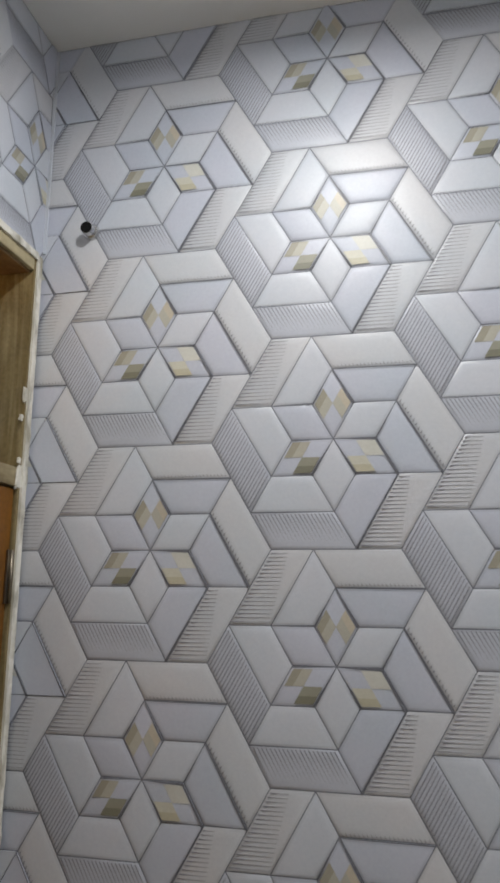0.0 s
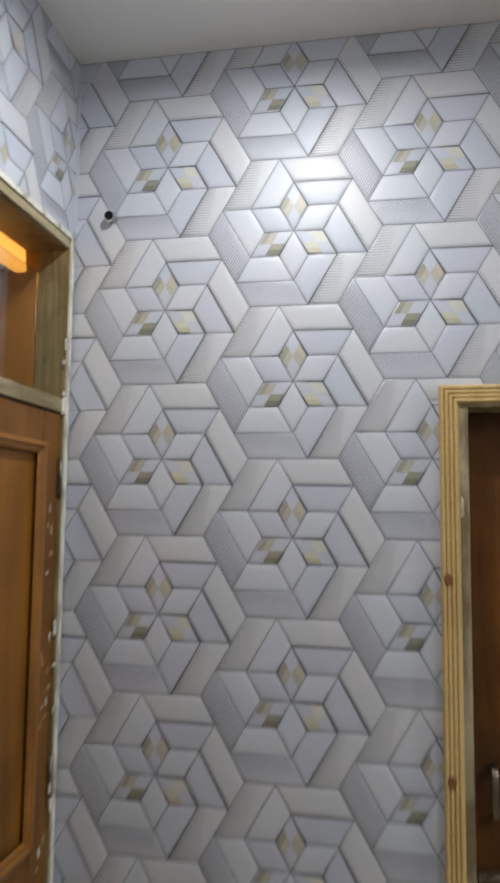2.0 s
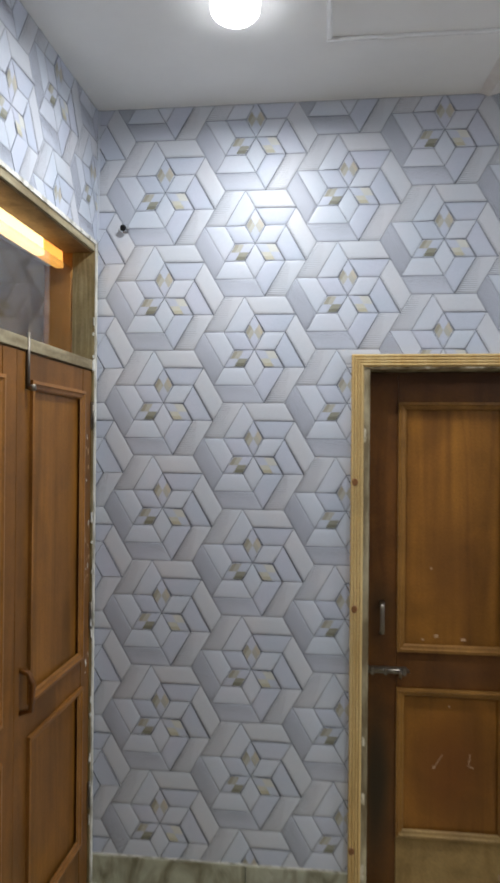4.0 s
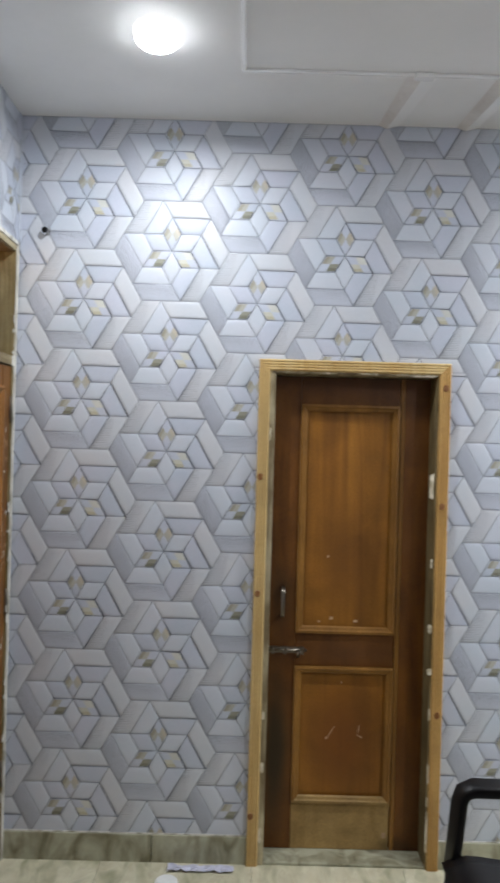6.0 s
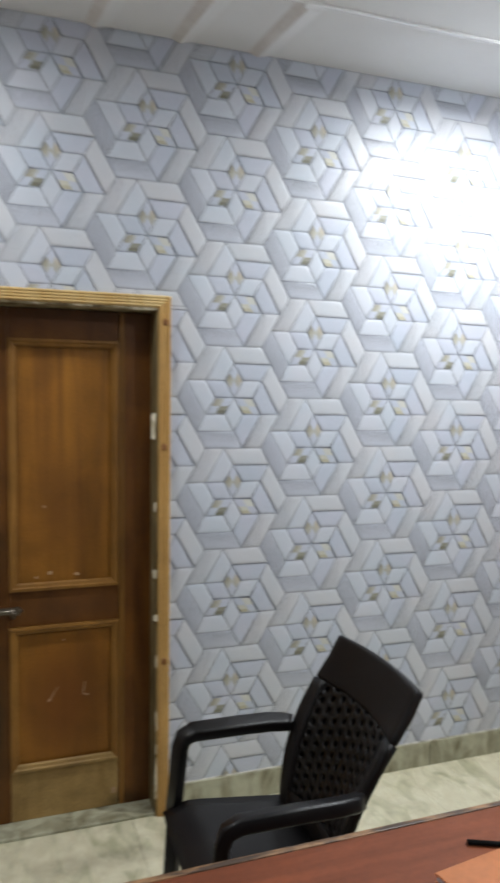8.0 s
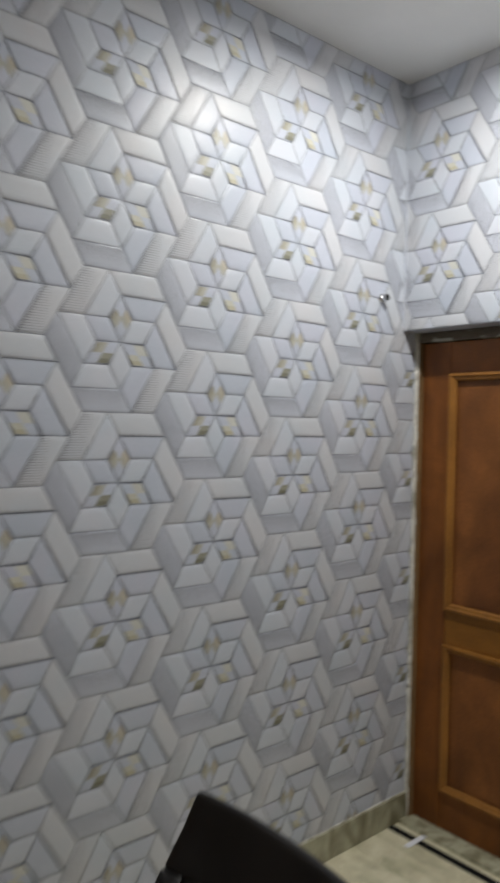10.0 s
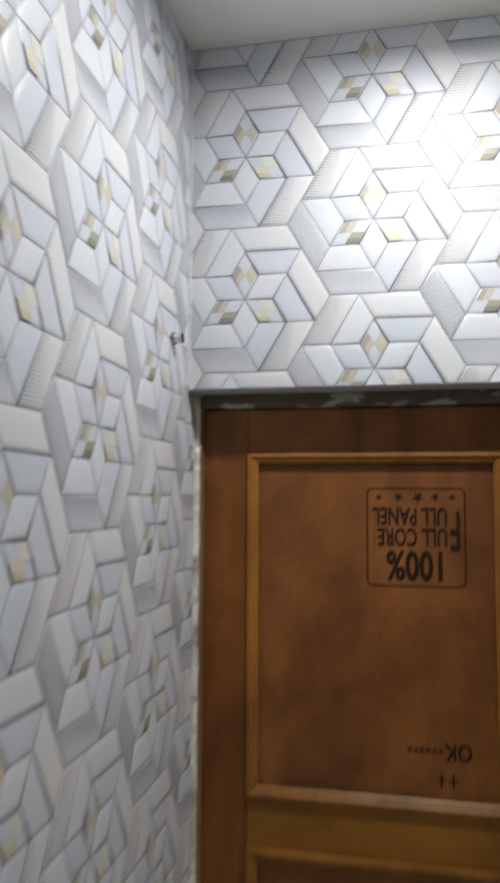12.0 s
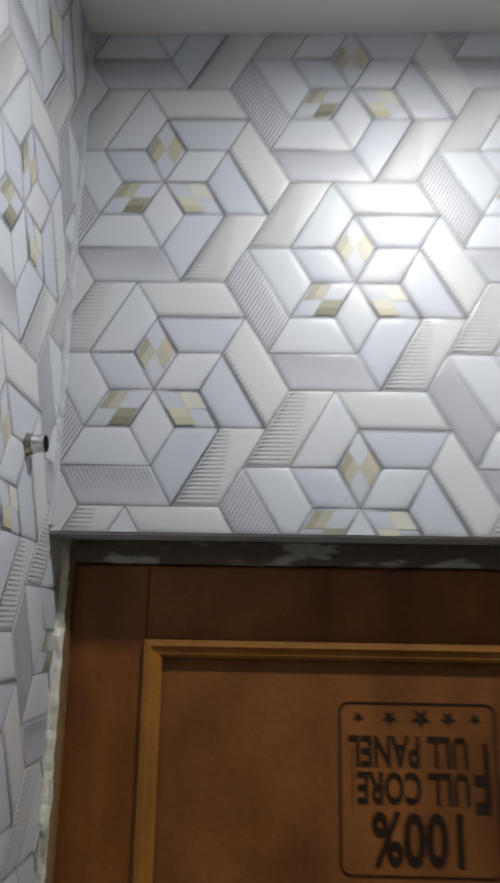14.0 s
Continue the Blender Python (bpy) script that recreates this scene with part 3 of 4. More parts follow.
for k in range(22):
    z = random.choice((1.22, 1.35, 1.55, 0.9, 1.75)) + random.gauss(0, 0.07)
    w, h = random.uniform(0.003, 0.009), random.uniform(0.005, 0.022)
    bm = box(-w / 2, w / 2, 0, 0.0012, -h / 2, h / 2)
    bmesh.ops.subdivide_edges(bm, edges=bm.edges[:], cuts=2, use_grid_fill=True)
    for v in bm.verts:
        v.co += Vector((random.uniform(-1, 1) * w * 0.3, 0, random.uniform(-1, 1) * h * 0.25))
    ob = part("paint_chip", bm, M_SCUFF if k % 3 else M_PUTTY, door_3, "pale chip in the varnish")
    ob.matrix_basis = pose(ww - random.uniform(0.022, 0.075), 0.0032, z, 0, random.uniform(-25, 25))
for z in (0.35, 1.03, 1.79):
    hinge = part("hinge", box(ww - 0.024, ww - 0.013, -0.001, 0.0038, z - 0.05, z + 0.05, 0.001), M_STEEL, door_3, "dull steel hinge")
    part("hinge_pin", rod(0.004, 0.004, 0.1, pose(ww - 0.0135, -0.003, z), 10), M_STEEL, hinge, smooth=True)
# added glowing bar stands in for the bright warm strip above the glass
tube = thing("corridor_glow", pose(-0.135, -0.66, 2.385), "added glowing warm orange bar standing in for the lit corridor", "lamp")
part("tube", box(-0.02, 0.015, -0.612, 0.44, -0.034, 0.032, 0.008), M_GLOW_BAR, tube)
# dimmer orange end imitates the glow falling off
part("glow_end", box(-0.02, 0.015, 0.441, 0.625, -0.034, 0.032, 0.008), M_GLOW_END, tube, "dim orange end of the glowing bar")
part("glow_backing", box(-0.045, -0.023, -0.6, 0.6, -0.03, 0.03, 0.004), M_WHITE, tube)

# ---- ceiling downlights ----
def downlight(lx, ly, glow):
    d = thing("ceiling_light", pose(lx, ly, H), "round white flush ceiling downlight, switched on", "ceiling light", "ceiling downlights")
    # added collar: keeps dome light off the ceiling, glows to widen the lamp
    part("rim", rod(0.072, 0.074, 0.028, pose(0, 0, -0.014), 40, 0.003), M_COLLAR, d, smooth=False)
    bm = bmesh.new()
    bmesh.ops.create_uvsphere(bm, u_segments=28, v_segments=16, radius=0.071, matrix=Matrix.Translation((0, 0, -0.026)) @ Matrix.Diagonal((1, 1, 0.48, 1)))
    bmesh.ops.bisect_plane(bm, geom=bm.verts[:] + bm.edges[:] + bm.faces[:], plane_co=(0, 0, -0.0275), plane_no=(0, 0, 1), clear_outer=True)
    part("diffuser", bm, material("lamp_diffuser", (0.965, 0.98, 0.985), 0.5, emit=glow, bump=0), d, smooth=True)


# the third downlight is an unseen addition that brightens the east half
for lx, ly, power, glow in LAMPS:
    downlight(lx, ly, glow)

# ---- pipe stubs ----
def pipe_stub(x, z, tilt):
    p = thing("pipe_stub", pose(x, 0, z, 90 + tilt, 0, 0), "short chrome pipe stub sticking out of wallpaper", "pipe", "pipe stubs")
    part("flange", rod(0.019, 0.016, 0.008, pose(0, 0, 0.006), 24, 0.001), M_CHROME, p, smooth=False)
    part("tube", rod(0.0135, 0.0135, 0.024, pose(0, 0, 0.017), 24, 0.0005), M_CHROME, p)
    # solid black disc stands in for the shade inside the pipe
    part("bore_disc", rod(0.0124, 0.0124, 0.001, pose(0, 0, 0.0293), 24), M_DARK, p, "black disc standing in for the unlit inside of the pipe")


pipe_stub(0.112, 2.505, 4)
pipe_stub(3.492, 2.108, -3)


# ---- chair ----
def armchair():
    c = thing("armchair", pose(1.945, -0.925, 0, 0, 0, -1), "black moulded plastic armchair with perforated back beside the wall", "chair")
    # faces -x; seat
    bm = bmesh.new()
    nx, ny = 12, 12
    grid = []
    for i in range(nx + 1):
        row = []
        for j in range(ny + 1):
            u, v = i / nx, j / ny * 2 - 1
            wy = 0.225 - 0.02 * u
            x = -0.385 + 0.43 * u
            z = 0.458 - 0.04 * u - 0.018 * (1 - v * v) - 0.035 * max(0, 0.18 - u) / 0.18
            row.append(bm.verts.new((x, v * wy, z)))
        grid.append(row)
    for i in range(nx):
        for j in range(ny):
            bm.faces.new((grid[i][j], grid[i + 1][j], grid[i + 1][j + 1], grid[i][j + 1]))
    bmesh.ops.recalc_face_normals(bm, faces=bm.faces[:])
    seat = part("seat", bm, M_CHAIR, c, smooth=True)
    s = seat.modifiers.new("thick", "SOLIDIFY")
    s.thickness = 0.022
    # backrest: curved shell, perforated in the middle
    def back_at(u, v):
        half = 0.19 + 0.03 * math.sin(math.pi * min(1, v * 0.75)) + 0.022 * v
        lean = -0.03 + 0.148 * v + 0.06 * v * v
        return Vector((lean - (0.02 + 0.032 * math.sin(math.pi * min(1, v * 1.15))) * u * u + 0.03, u * half, 0.40 + 0.50 * v - 0.004 * u * u * v))
    def shell(v0, v1, u0, u1, nu, nv, holes):
        bm = bmesh.new()
        g = [[bm.verts.new(back_at(u0 + (u1 - u0) * i / nu, v0 + (v1 - v0) * j / nv)) for j in range(nv + 1)] for i in range(nu + 1)]
        for i in range(nu):
            for j in range(nv):
                if holes and (i % 4 in (1, 2)) and ((j + (2 if (i // 4) % 2 else 0)) % 4 in (1, 2)):
                    continue
                bm.faces.new((g[i][j], g[i][j + 1], g[i + 1][j + 1], g[i + 1][j]))
        bmesh.ops.recalc_face_normals(bm, faces=bm.faces[:])
        return bm
    part("back_panel", shell(0.1, 0.76, -0.82, 0.82, 14, 14, False), M_CHAIR, c, smooth=True).location.x = 0.009
    for name, args in (("back_mesh", (0.12, 0.74, -0.8, 0.8, 36, 40, True)), ("top_rail", (0.74, 1.0, -1, 1, 16, 8, False)), ("back_side", (0.0, 0.74, -1, -0.8, 3, 16, False)), ("back_side", (0.0, 0.74, 0.8, 1, 3, 16, False)), ("lower_rail", (0.0, 0.12, -0.8, 0.8, 12, 3, False))):
        o = part(name, shell(*args), M_CHAIR, c, smooth=True)
        s = o.modifiers.new("thick", "SOLIDIFY")
        s.thickness, s.offset = (0.012 if name == "back_mesh" else 0.026), 0
        if name == "top_rail":
            b = o.modifiers.new("soft", "BEVEL")
            b.width, b.segments = 0.009, 3
    for sgn in (-1, 1):
        y = sgn * 0.245
        dx = -0.012 if sgn < 0 else 0.0
        pts = [(-0.35 + dx, y * 0.98, 0.39), (-0.339 + dx, y, 0.49), (-0.329 + dx, y, 0.60), (-0.318 + dx, y, 0.629), (-0.288 + dx, y, 0.643), (-0.14, y, 0.643), (-0.05, y, 0.641), (0.0, y * 0.97, 0.638), (0.022, y * 0.93, 0.636)]
        part("armrest", sweep(pts, [0.045, 0.045, 0.047, 0.05, 0.055, 0.056, 0.056, 0.052, 0.042], [0.036, 0.036, 0.038, 0.04, 0.04, 0.04, 0.04, 0.04, 0.04]), M_CHAIR, c, smooth=True)
        part("leg", sweep([(-0.34, y * 0.95, 0.42), (-0.355, y * 1.0, 0.2), (-0.37, y * 1.04, 0.0)], [0.05, 0.042, 0.036], [0.045, 0.038, 0.034]), M_CHAIR, c, smooth=True)
        part("leg", sweep([(0.05, y * 0.86, 0.42), (0.10, y * 0.92, 0.2), (0.15, y * 1.0, 0.0)], [0.05, 0.042, 0.036], [0.045, 0.038, 0.034]), M_CHAIR, c, smooth=True)
        part("apron", sweep([(-0.34, y * 0.93, 0.395), (-0.1, y * 0.9, 0.385), (0.05, y * 0.84, 0.375)], 0.02, 0.05), M_CHAIR, c, smooth=True)
    return c


armchair()

# ---- table ----
table = thing("table", pose(1.14, -2.083, 0, 0, 0, 0.4), "red-brown laminate desk with a worn front edge", "table")
part("tabletop", box(0, 1.5, 0.0, 0.632, 0.722, 0.75, 0.003), M_TABLE, table)
# dark tone stands in for shade along the edge; lighter patches are wear
part("edge_band", box(0, 1.5, 0.6325, 0.648, 0.718, 0.751, 0.003), M_EDGE, table, "chipped wooden edge band, shade put into its dark tone")
for x in (0.03, 1.42):
    for y in (0.03, 0.56):
        part("leg", box(x, x + 0.05, y, y + 0.05, 0, 0.721, 0.004), M_TABLE, table)
part("back_panel", box(0.081, 1.419, 0.58, 0.6, 0.3, 0.721, 0.002), M_TABLE, table)
book = thing("book", pose(1.975, -1.675, 0.751, 0, 0, 8), "thin orange-brown book lying on the desk", "book")
part("cover", box(-0.1, 0.1, -0.07, 0.07, 0.0, 0.004, 0.001), M_BOOK, book)
part("pages", box(-0.097, 0.098, -0.068, 0.067, 0.0045, 0.016, 0.001), M_PAPER, book)
part("cover", box(-0.1, 0.1, -0.07, 0.07, 0.0165, 0.02, 0.001), M_BOOK, book)
pen = thing("pen", pose(2.05, -1.565, 0.756, 0, 0, -25), "black pen lying on the desk", "pen")
part("barrel", rod(0.005, 0.005, 0.12, pose(0, 0, 0, 0, 90), 12), M_DARK, pen, smooth=True)
part("tip", rod(0.005, 0.001, 0.015, pose(0.0677, 0, 0, 0, 90), 12), M_STEEL, pen, smooth=True)

# ---- floor litter ----
disc = thing("plastic_lid", pose(0.675, -0.142, 0.0), "round white plastic lid lying on the marble floor", "lid")
part("lid", rod(0.045, 0.042, 0.008, pose(0, 0, 0.0045), 32, 0.002), M_WHITE, disc)
part("lid_rim", rod(0.036, 0.035, 0.002, pose(0, 0, 0.0097), 32, 0.0005), M_WHITE, disc)
scrap = thing("paper_scrap", pose(0.80, -0.055, 0.0), "torn crumpled strip of wallpaper lying by the skirting", "paper scrap")
bm = bmesh.new()
g = [[bm.verts.new((-0.13 + 0.26 * i / 14, -0.022 + 0.044 * j / 4 + random.uniform(-0.004, 0.004), 0.004 + random.uniform(0, 0.012))) for j in range(5)] for i in range(15)]
for i in range(14):
    for j in range(4):
        bm.faces.new((g[i][j], g[i + 1][j], g[i + 1][j + 1], g[i][j + 1]))
part("sheet", bm, M_SCRAP, scrap)

# ---- ink stamp on the east door ----
def lettering(text, size, x, z, parent, squeeze=1.0, bold=0.022, name="lettering"):
    """Upside-down ink letters; x, z: where the line starts, seen upright, from the stamp's upper left."""
    cu = bpy.data.curves.new("letters", "FONT")
    cu.body, cu.size, cu.extrude, cu.resolution_u, cu.offset = text, size, 0.0002, 3, size * bold
    tmp = new("letters", cu)
    bpy.context.view_layer.update()
    me = bpy.data.meshes.new_from_object(tmp.evaluated_get(bpy.context.evaluated_depsgraph_get()))
    bpy.data.objects.remove(tmp)
    me.materials.clear()
    me.materials.append(M_INK)
    ob = new(name, me)
    ob.parent = parent
    ob.matrix_basis = Matrix.Translation((x, 0, z)) @ pose(0, 0, 0, 90) @ Matrix.Diagonal((squeeze, 1, 1, 1))
    return ob


stamp = thing("stamp", pose(0, 0, 0), "black ink stamp printed upside down", "")
stamp.parent = door_2
stamp.matrix_basis = pose(0.611, 0.1232, 1.598, 0, 180, 0)
hw, hh, r = 0.131, 0.133, 0.018
bm = bmesh.new()
ring = []
for q in range(4):
    for s in range(6):
        a = (q + s / 5) * math.pi / 2
        cx, cy = (hw - r) * (1 if q in (0, 3) else -1), (hh - r) * (1 if q in (0, 1) else -1)
        ring.append([bm.verts.new((cx + k * math.cos(a), 0, cy + k * math.sin(a))) for k in (r, r - 0.0042)])
for a, b in zip(ring, ring[1:] + ring[:1]):
    bm.faces.new((a[0], b[0], b[1], a[1]))
part("stamp_border", bm, M_INK, stamp)
lettering("100%", 0.108, -0.082, 0.040, stamp, 0.68, 0.03)
lettering("F", 0.15, -0.118, -0.068, stamp, 0.40, 0.016)
lettering("ULL CORE", 0.066, -0.084, -0.022, stamp, 0.61, 0.03)
lettering("ULL PANEL", 0.066, -0.084, -0.078, stamp, 0.61, 0.03)
for k, (sx, sr) in enumerate(((-0.097, 0.011), (-0.052, 0.014), (-0.007, 0.018), (0.045, 0.014), (0.097, 0.011))):
    bm = bmesh.new()
    vs = [bm.verts.new((sx + (sr if i % 2 == 0 else sr * 0.42) * math.sin(i * math.pi / 5), 0, -0.108 + (sr if i % 2 == 0 else sr * 0.42) * math.cos(i * math.pi / 5))) for i in range(10)]
    bm.faces.new(vs)
    part("star", bm, M_INK, stamp)
for x0, x1, z in ((-0.117, -0.108, 0.02), (-0.117, -0.108, -0.07), (0.108, 0.117, -0.04)):
    part("stamp_rule", box(x0, x0 + 0.0015, -0.0002, 0.0002, -0.06, 0.03), M_INK, stamp)
mark = thing("mark", pose(0, 0, 0), "faint ink mark printed upside down", "")
mark.parent = door_2
mark.matrix_basis = pose(0.70, 0.1232, 1.045, 0, 180, 0)
lettering("OK", 0.06, -0.05, -0.014, mark, 0.8)
for k in range(6):
    part("print_bar", box(0.025 + k * 0.016, 0.037 + k * 0.016, -0.0002, 0.0002, 0.0, 0.009), M_INK, mark)
for x in (0.0, 0.03):
    part("print_bar", box(x - 0.011, x + 0.011, -0.0002, 0.0002, 0.076, 0.081), M_INK, mark)
    part("print_bar", box(x - 0.0025, x + 0.0025, -0.0002, 0.0002, 0.062, 0.098), M_INK, mark)


# ---- wallpaper: raised star, trapezoid and ribbed band pads ----
S = 0.4 / (3 * math.sqrt(3))
C0, ZROW = 0.268, 0.44


def at(r, deg):
    return Vector((r * S * math.cos(radians(deg)), r * S * math.sin(radians(deg))))


def pad_kinds():
    """Name, outline round a star's centre, material slot, rib style."""
    kinds = []
    for k in range(6):
        a = 60 * k
        u, v = at(1, a), at(1, a + 60)
        kinds.append(("diamond", [Vector((0, 0)), u, u + v, v], 0 if k in (0, 4) else 1, k // 2 if k % 2 else None))
    for k in range(6):
        a = 60 * k
        n, t1, t0 = at(1, a + 60), at(math.sqrt(3), a + 90), at(math.sqrt(3), a + 30)
        p = t1 + at(2, a)
        kinds.append(("trapezoid", [t0, p, t1, n], 1 if k in (0, 4, 5) else 0, k))
        q = at(math.sqrt(3), a + 150) + at(2, a + 60)
        kinds.append(("band", [t1, p, q + at(2, a), q], 2 if k in (0, 5, 1, 4) else 3, ("fine", "outer", "full", "faint", "half", "dash")[k]))
    return kinds


PAPER_MATS = [M_BLUE, M_STAR, M_BEIGE, M_SLATE, M_LINE, M_OLIVE, M_TAN, M_YELLOW, M_PEACH, M_PALE, M_RIB, M_SOFT] + M_BORDER_SHADES + M_RIM_SHADES + [M_TANLIGHT, M_GOLD, M_OLIVELIGHT]


def inset(poly, d):
    out, n = [], len(poly)
    for i in range(n):
        a, b, c = poly[i - 1], poly[i], poly[(i + 1) % n]
        e0, e1 = (b - a).normalized(), (c - b).normalized()
        n0, n1 = Vector((-e0.y, e0.x)), Vector((-e1.y, e1.x))
        m = n0 + n1
        out.append(b + m * (d / max(0.35, m.dot(n0))))
    return out


def area(poly):
    return 0.5 * sum(p.x * q.y - q.x * p.y for p, q in zip(poly, poly[1:] + poly[:1]))


def clip(poly, nx, nz, d):
    """Keeps the side where nx * x + nz * z <= d."""
    out = []
    for p, q in zip(poly, poly[1:] + poly[:1]):
        a, b = nx * p.x + nz * p.y - d, nx * q.x + nz * q.y - d
        if a <= 0:
            out.append(p)
        if (a < 0 < b) or (b < 0 < a):
            out.append(p + (q - p) * (a / (a - b)))
    return out


def tidy(poly):
    out = []
    for p in poly:
        if not out or (p - out[-1]).length > 0.0008:
            out.append(p)
    while len(out) > 1 and (out[0] - out[-1]).length <= 0.0008:
        out.pop()
    return out


GAP, EDGE, RISE = 0.0007, 0.0150, 0.0023


def shrink(poly, d):
    out = poly
    for p, q in zip(poly, poly[1:] + poly[:1]):
        e = (q - p).normalized()
        out = clip(out, e.y, -e.x, e.y * p.x - e.x * p.y - d)
        if len(out) < 3:
            return []
    return tidy(out)


def add_pad(bm, poly, slot):
    """One cushioned pad on the wall's face; odd cut pieces are plain slabs."""
    poly = tidy(poly)
    if len(poly) < 3 or abs(area(poly)) < 1.5e-5:
        return
    if area(poly) < 0:
        poly = poly[::-1]
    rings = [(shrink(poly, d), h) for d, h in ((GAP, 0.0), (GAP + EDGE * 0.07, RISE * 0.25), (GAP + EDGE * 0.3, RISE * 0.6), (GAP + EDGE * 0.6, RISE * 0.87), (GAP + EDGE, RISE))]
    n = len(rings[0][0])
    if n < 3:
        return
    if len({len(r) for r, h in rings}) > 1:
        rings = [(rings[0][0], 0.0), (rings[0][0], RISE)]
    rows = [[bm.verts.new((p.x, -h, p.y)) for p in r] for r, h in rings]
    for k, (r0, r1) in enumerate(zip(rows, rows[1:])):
        # outer rings take the darker tones that paint shade round the pad
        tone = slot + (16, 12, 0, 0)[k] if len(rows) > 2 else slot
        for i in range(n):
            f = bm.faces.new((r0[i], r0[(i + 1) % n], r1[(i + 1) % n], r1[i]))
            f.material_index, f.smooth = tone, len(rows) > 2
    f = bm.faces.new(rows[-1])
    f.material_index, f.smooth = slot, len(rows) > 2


def flat(bm, poly, slot, off, h):
    poly = tidy(poly)
    if len(poly) < 3 or abs(area(poly)) < 2e-6:
        return
    if area(poly) < 0:
        poly = poly[::-1]
    f = bm.faces.new([bm.verts.new((p.x + off.x, -h, p.y + off.y)) for p in poly])
    f.material_index = slot


def prints(kind, poly, style):
    """Printed checks and rib lines of a pad, as flat pieces: outline and slot."""
    out = []
    if kind == "diamond" and style is not None:
        o, u, t, v = inset(poly, GAP + EDGE * 0.25)
        m = lambda i, j: o + (u - o) * (i / 2) + (v - o) * (j / 2)
        # style 0: upright, 1: lower left, 2: lower right
        a, a_in, b, b_in = ((8, 20, 6, 20), (6, 20, 5, 22), (21, 7, 9, 9))[style]
        out.append(([m(1, 0), m(1.55, 0), m(1.55, 1), m(1, 1)], a_in))
        out.append(([m(1.55, 0), m(2, 0), m(2, 1), m(1.55, 1)], a))
        out.append(([m(0, 1), m(1, 1), m(1, 1.55), m(0, 1.55)], b_in))
        out.append(([m(0, 1.55), m(1, 1.55), m(1, 2), m(0, 2)], b))
    def stroke(a, b, w0, w1, side):
        """A tapering ink stroke inside the edge from a to b."""
        e = (b - a).normalized()
        nrm = Vector((-e.y, e.x)) * side
        out.append(([a + nrm * 0.0006, b + nrm * 0.0006, b + nrm * (0.0006 + w1), a + nrm * (0.0006 + w0)], 4))

    if kind == "diamond" and style is not None:
        o, u, t, v = poly
        if style == 2:
            stroke(t, v, 0.0042, 0.0030, 1)
            stroke(v, o, 0.0050, 0.0008, 1)
            stroke(o, u, 0.0004, 0.0030, 1)
        elif style == 1:
            stroke(o, u, 0.0004, 0.0024, 1)
            stroke(v, o, 0.0030, 0.0005, 1)
        else:
            stroke(u, t, 0.0030, 0.0012, 1)
            stroke(t, v, 0.0006, 0.0022, 1)
    if kind == "trapezoid":
        t0, p, t1, n = poly
        w = {0: 0.0022, 5: 0.0032, 4: 0.0026, 1: 0.0008, 2: 0.0006, 3: 0.0012}[style]
        stroke(p, t1, w, w * 0.5, 1)
        if style in (0, 1, 5):
            stroke(t1, n, 0.0005, 0.0018, 1)
    if kind == "band":
        t, p, p2, q = inset(poly, GAP + EDGE * 0.16)
        n = {"fine": 21, "dash": 17, "half": 18, "outer": 18, "full": 20, "faint": 20}[style]
        if style == "outer":
            t, p, p2, q = q, p2, p, t
        for i in range(n):
            f = (i + 0.5) / n
            lo, hi = t + (p - t) * f, q + (p2 - q) * f
            e = (p - t).normalized()
            ln = {"fine": 0.09, "dash": 0.10, "half": 0.25 + 0.75 * f, "outer": 1.0 - 0.55 * f, "full": 1.0, "faint": 0.85}[style]
            d = {"fine": 0.0012, "dash": 0.0018, "half": 0.0014, "outer": 0.0013, "full": 0.0012, "faint": 0.0011}[style]
            a, b = lo, lo + (hi - lo) * ln
            if style == "full":
                out.append(([a - e * d * 0.6, a + e * d * 0.6, b + e * d, b - e * d], 10))
            elif style == "faint":
                out.append(([a - e * d, a + e * d, b + e * d * 0.25, b - e * d * 0.25], 10))
            elif style in ("dash", "fine"):
                out.append(([a - e * d, a + e * d, b], 10 if style == "dash" else 11))
            else:
                # a dark root that thins to a soft line
                c = a + (b - a) * 0.3
                out.append(([a - e * d * 1.0, a + e * d * 1.0, c + e * d * 0.6, c - e * d * 0.6], 10))
                out.append(([c - e * d * 0.6, c + e * d * 0.6, b + e * d * 0.35, b - e * d * 0.35], 11))
    return out


KINDS = pad_kinds()
KIND_MESH = {}


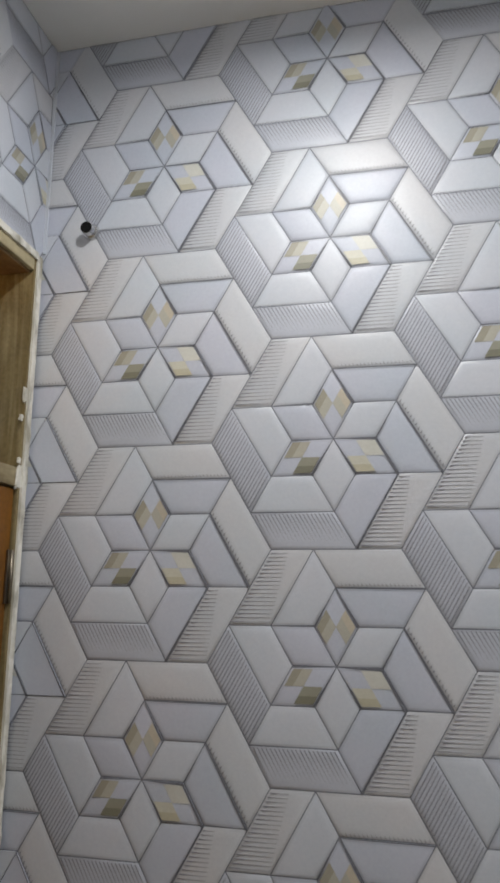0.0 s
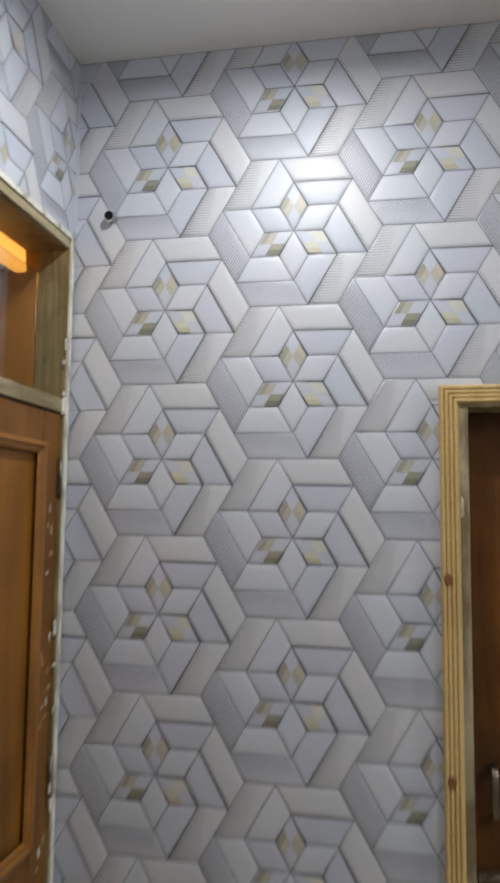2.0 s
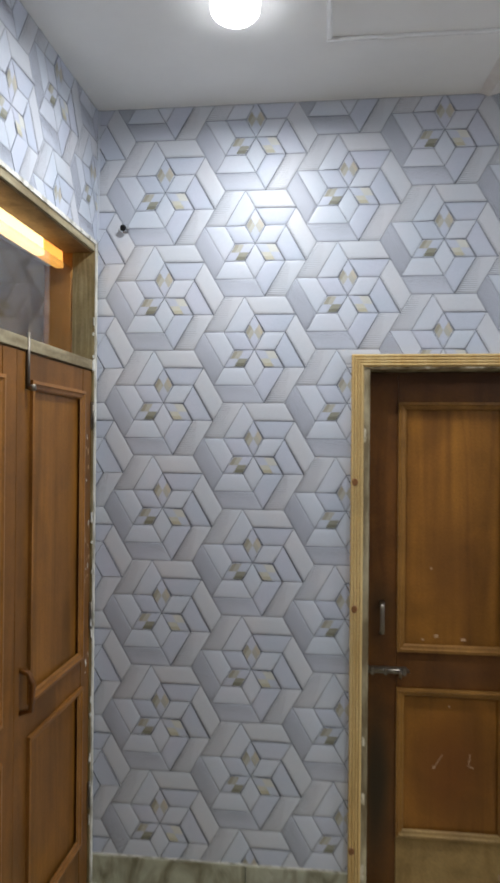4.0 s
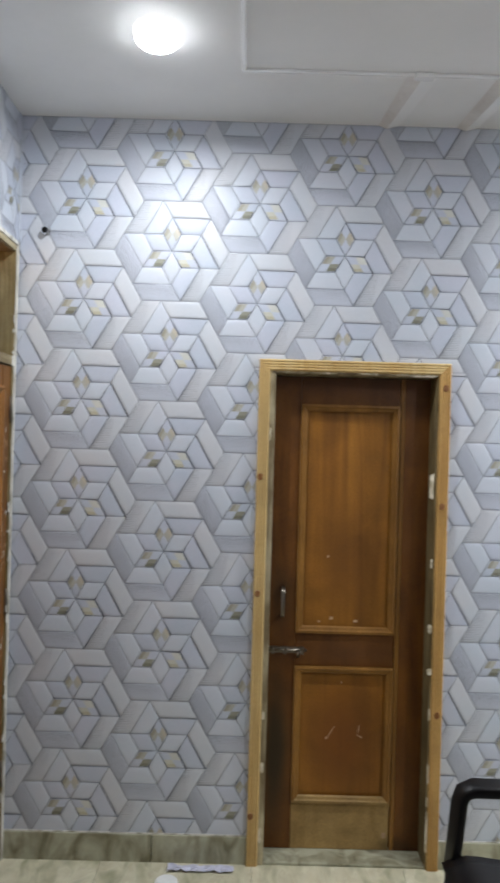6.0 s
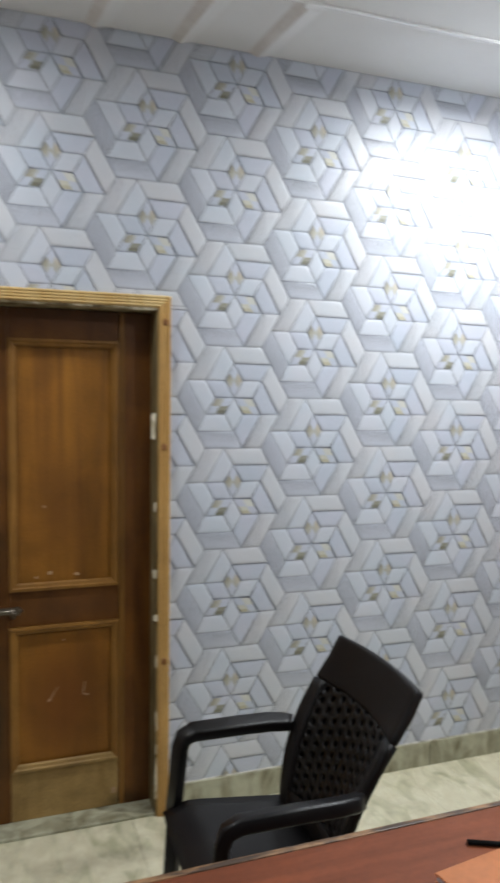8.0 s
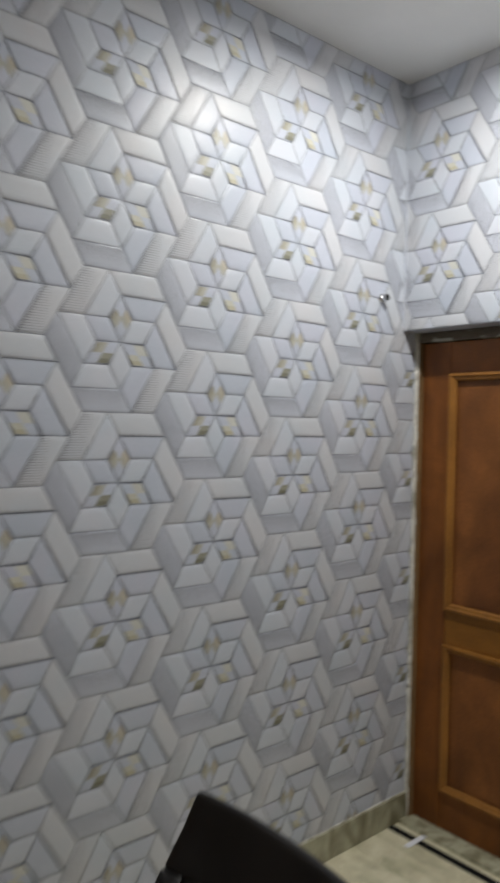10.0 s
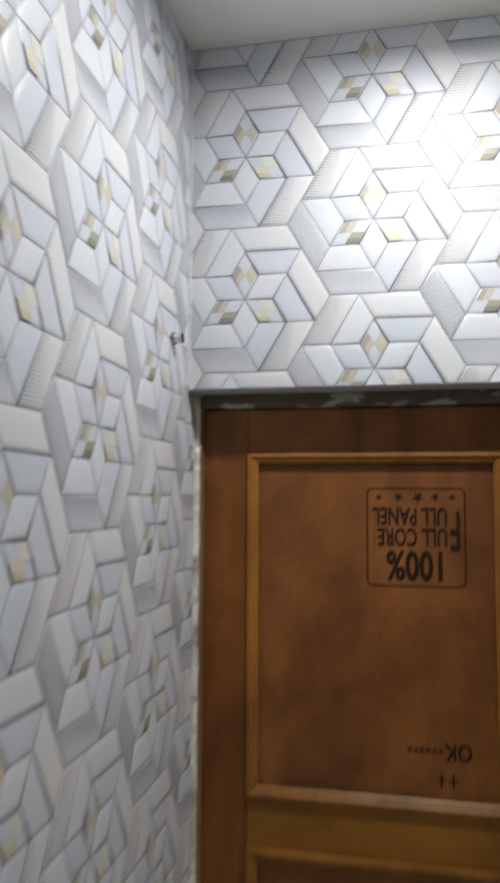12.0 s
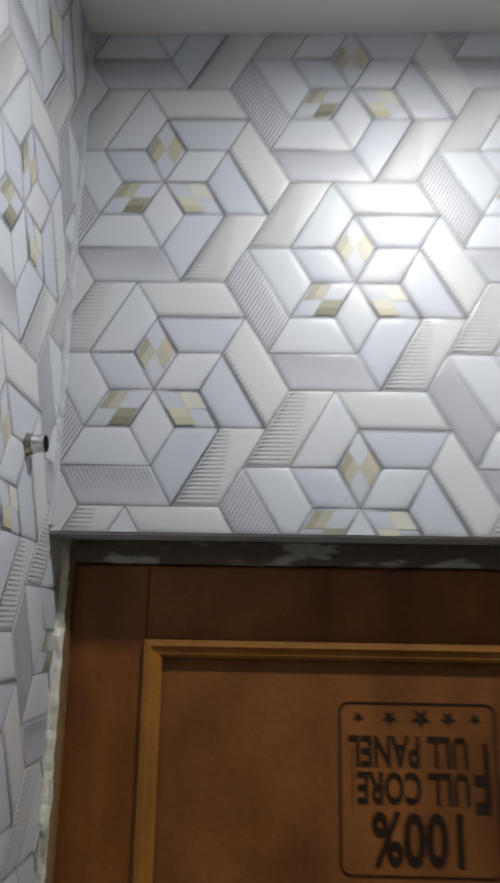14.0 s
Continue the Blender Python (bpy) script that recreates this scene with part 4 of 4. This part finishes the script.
def paper_wall(wall, m, spots, bounds, holes, single):
    """Lays stars at spots on a wall; bounds and holes are boxes x0, x1, z0, z1; pads of stars within single become objects."""
    rest = bmesh.new()
    x0, x1, z0, z1 = bounds
    count = 0
    for cx, cz in spots:
        c = Vector((cx, cz))
        for k, (kind, poly, slot, style) in enumerate(KINDS):
            world_poly = [p + c for p in poly]
            marks = [([p + c for p in q], s) for q, s in PRINTS[k]]
            cut = False
            gone = False
            planes, extra = [], []
            for nx, nz, d in ((-1, 0, -x0), (1, 0, x1), (0, -1, -z0), (0, 1, z1)):
                if any(nx * p.x + nz * p.y > d + 1e-6 for p in world_poly):
                    planes.append((nx, nz, d))
            for hx0, hx1, hz0, hz1 in holes:
                inside = clip(clip(clip(clip(world_poly, -1, 0, -hx0), 1, 0, hx1), 0, -1, -hz0), 0, 1, hz1)
                if len(inside) >= 3 and abs(area(inside)) > 1e-7:
                    options = [(1, 0, hx0), (-1, 0, -hx1), (0, -1, -hz1)]
                    best = max(options, key=lambda o: abs(area(clip(world_poly, *o) or [Vector((0, 0))] * 3)))
                    planes.append(best)
                    if best[1]:
                        extra += [clip(clip(world_poly, 0, 1, hz1), 1, 0, hx0), clip(clip(world_poly, 0, 1, hz1), -1, 0, -hx1)]
                    else:
                        extra.append(clip(clip(world_poly, -best[0], 0, -best[2]), 0, -1, -hz1))
            for piece in extra:
                for nx, nz, d in ((-1, 0, -x0), (1, 0, x1), (0, -1, -z0), (0, 1, z1)):
                    piece = clip(piece, nx, nz, d) if len(piece) >= 3 else []
                if len(piece) >= 3:
                    add_pad(rest, piece, slot)
            for pl in planes:
                world_poly = clip(world_poly, *pl)
                marks = [(clip(q, *pl), s) for q, s in marks]
                cut = True
                if len(world_poly) < 3:
                    gone = True
                    break
            if gone:
                continue
            sx0, sx1, sz0, sz1 = single
            if not cut and count < 300 and sx0 <= cx <= sx1 and sz0 <= cz <= sz1:
                if k not in KIND_MESH:
                    one = bmesh.new()
                    add_pad(one, poly, slot)
                    for q, s in PRINTS[k]:
                        flat(one, q, s, Vector((0, 0)), RISE + 0.0005)
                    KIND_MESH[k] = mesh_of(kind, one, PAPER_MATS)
                ob = new("wallpaper_" + kind, KIND_MESH[k])
                ob.parent = wall
                ob.matrix_world = m @ pose(cx, 0, cz)
                count += 1
            else:
                add_pad(rest, world_poly, slot)
                for q, s in marks:
                    if len(q) >= 3:
                        flat(rest, q, s, Vector((0, 0)), RISE + 0.0005)
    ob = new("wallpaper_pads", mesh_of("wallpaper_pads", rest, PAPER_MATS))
    ob.parent = wall
    ob.matrix_world = m
    tagged(ob, kind="stuff")


PRINTS = [prints(k, p, st) for k, p, s, st in KINDS]


def star_spots(first, c_from, c_to, z_shift=0.0):
    out = []
    for c in range(c_from, c_to + 1):
        for r in range(-1, 8):
            out.append((first + c * 4.5 * S, ZROW + 0.4 * r - (0.2 if c % 2 == 0 else 0) + z_shift))
    return out


NORTH = Matrix.Identity(4)
paper_wall(wall_north, NORTH, star_spots(C0, -1, 11), (0.0005, W + 0.083, SK, H), ((1.0, 1.72, -1, 1.985),), (0.2, 1.1, 1.3, 2.7))
lintel = [s for s in star_spots(0.162, -1, 13)]
paper_wall(wall_east, EAST, lintel, (0.004, DEPTH, SK, H), ((-1, E_END, -1, E_TOP),), (0.1, 1.3, 2.0, 2.9))
paper_wall(wall_west, pose(0, 0, 0, 0, 0, 90), star_spots(-0.058, -13, 1), (-DEPTH, -0.004, SK, H), ((W_S - 0.01, 1, -1, W_TOP + 0.01),), (-0.8, 0.0, 2.4, 2.9))

# paper turned over the inner corner above the east door, lifting at its edge
fold = part("paper_fold", ragged(0.001, 0.011, -0.005, -0.001, E_TOP + 0.01, H - 0.004, 90, 0.005, "z"), M_BLUE, wall_east, "lifted wallpaper edge")
fold.matrix_world = EAST
fold = part("paper_fold", ragged(0.001, 0.009, -0.005, -0.001, W_TOP + 0.02, H - 0.004, 60, 0.004, "z"), M_BLUE, wall_north, "lifted wallpaper edge")
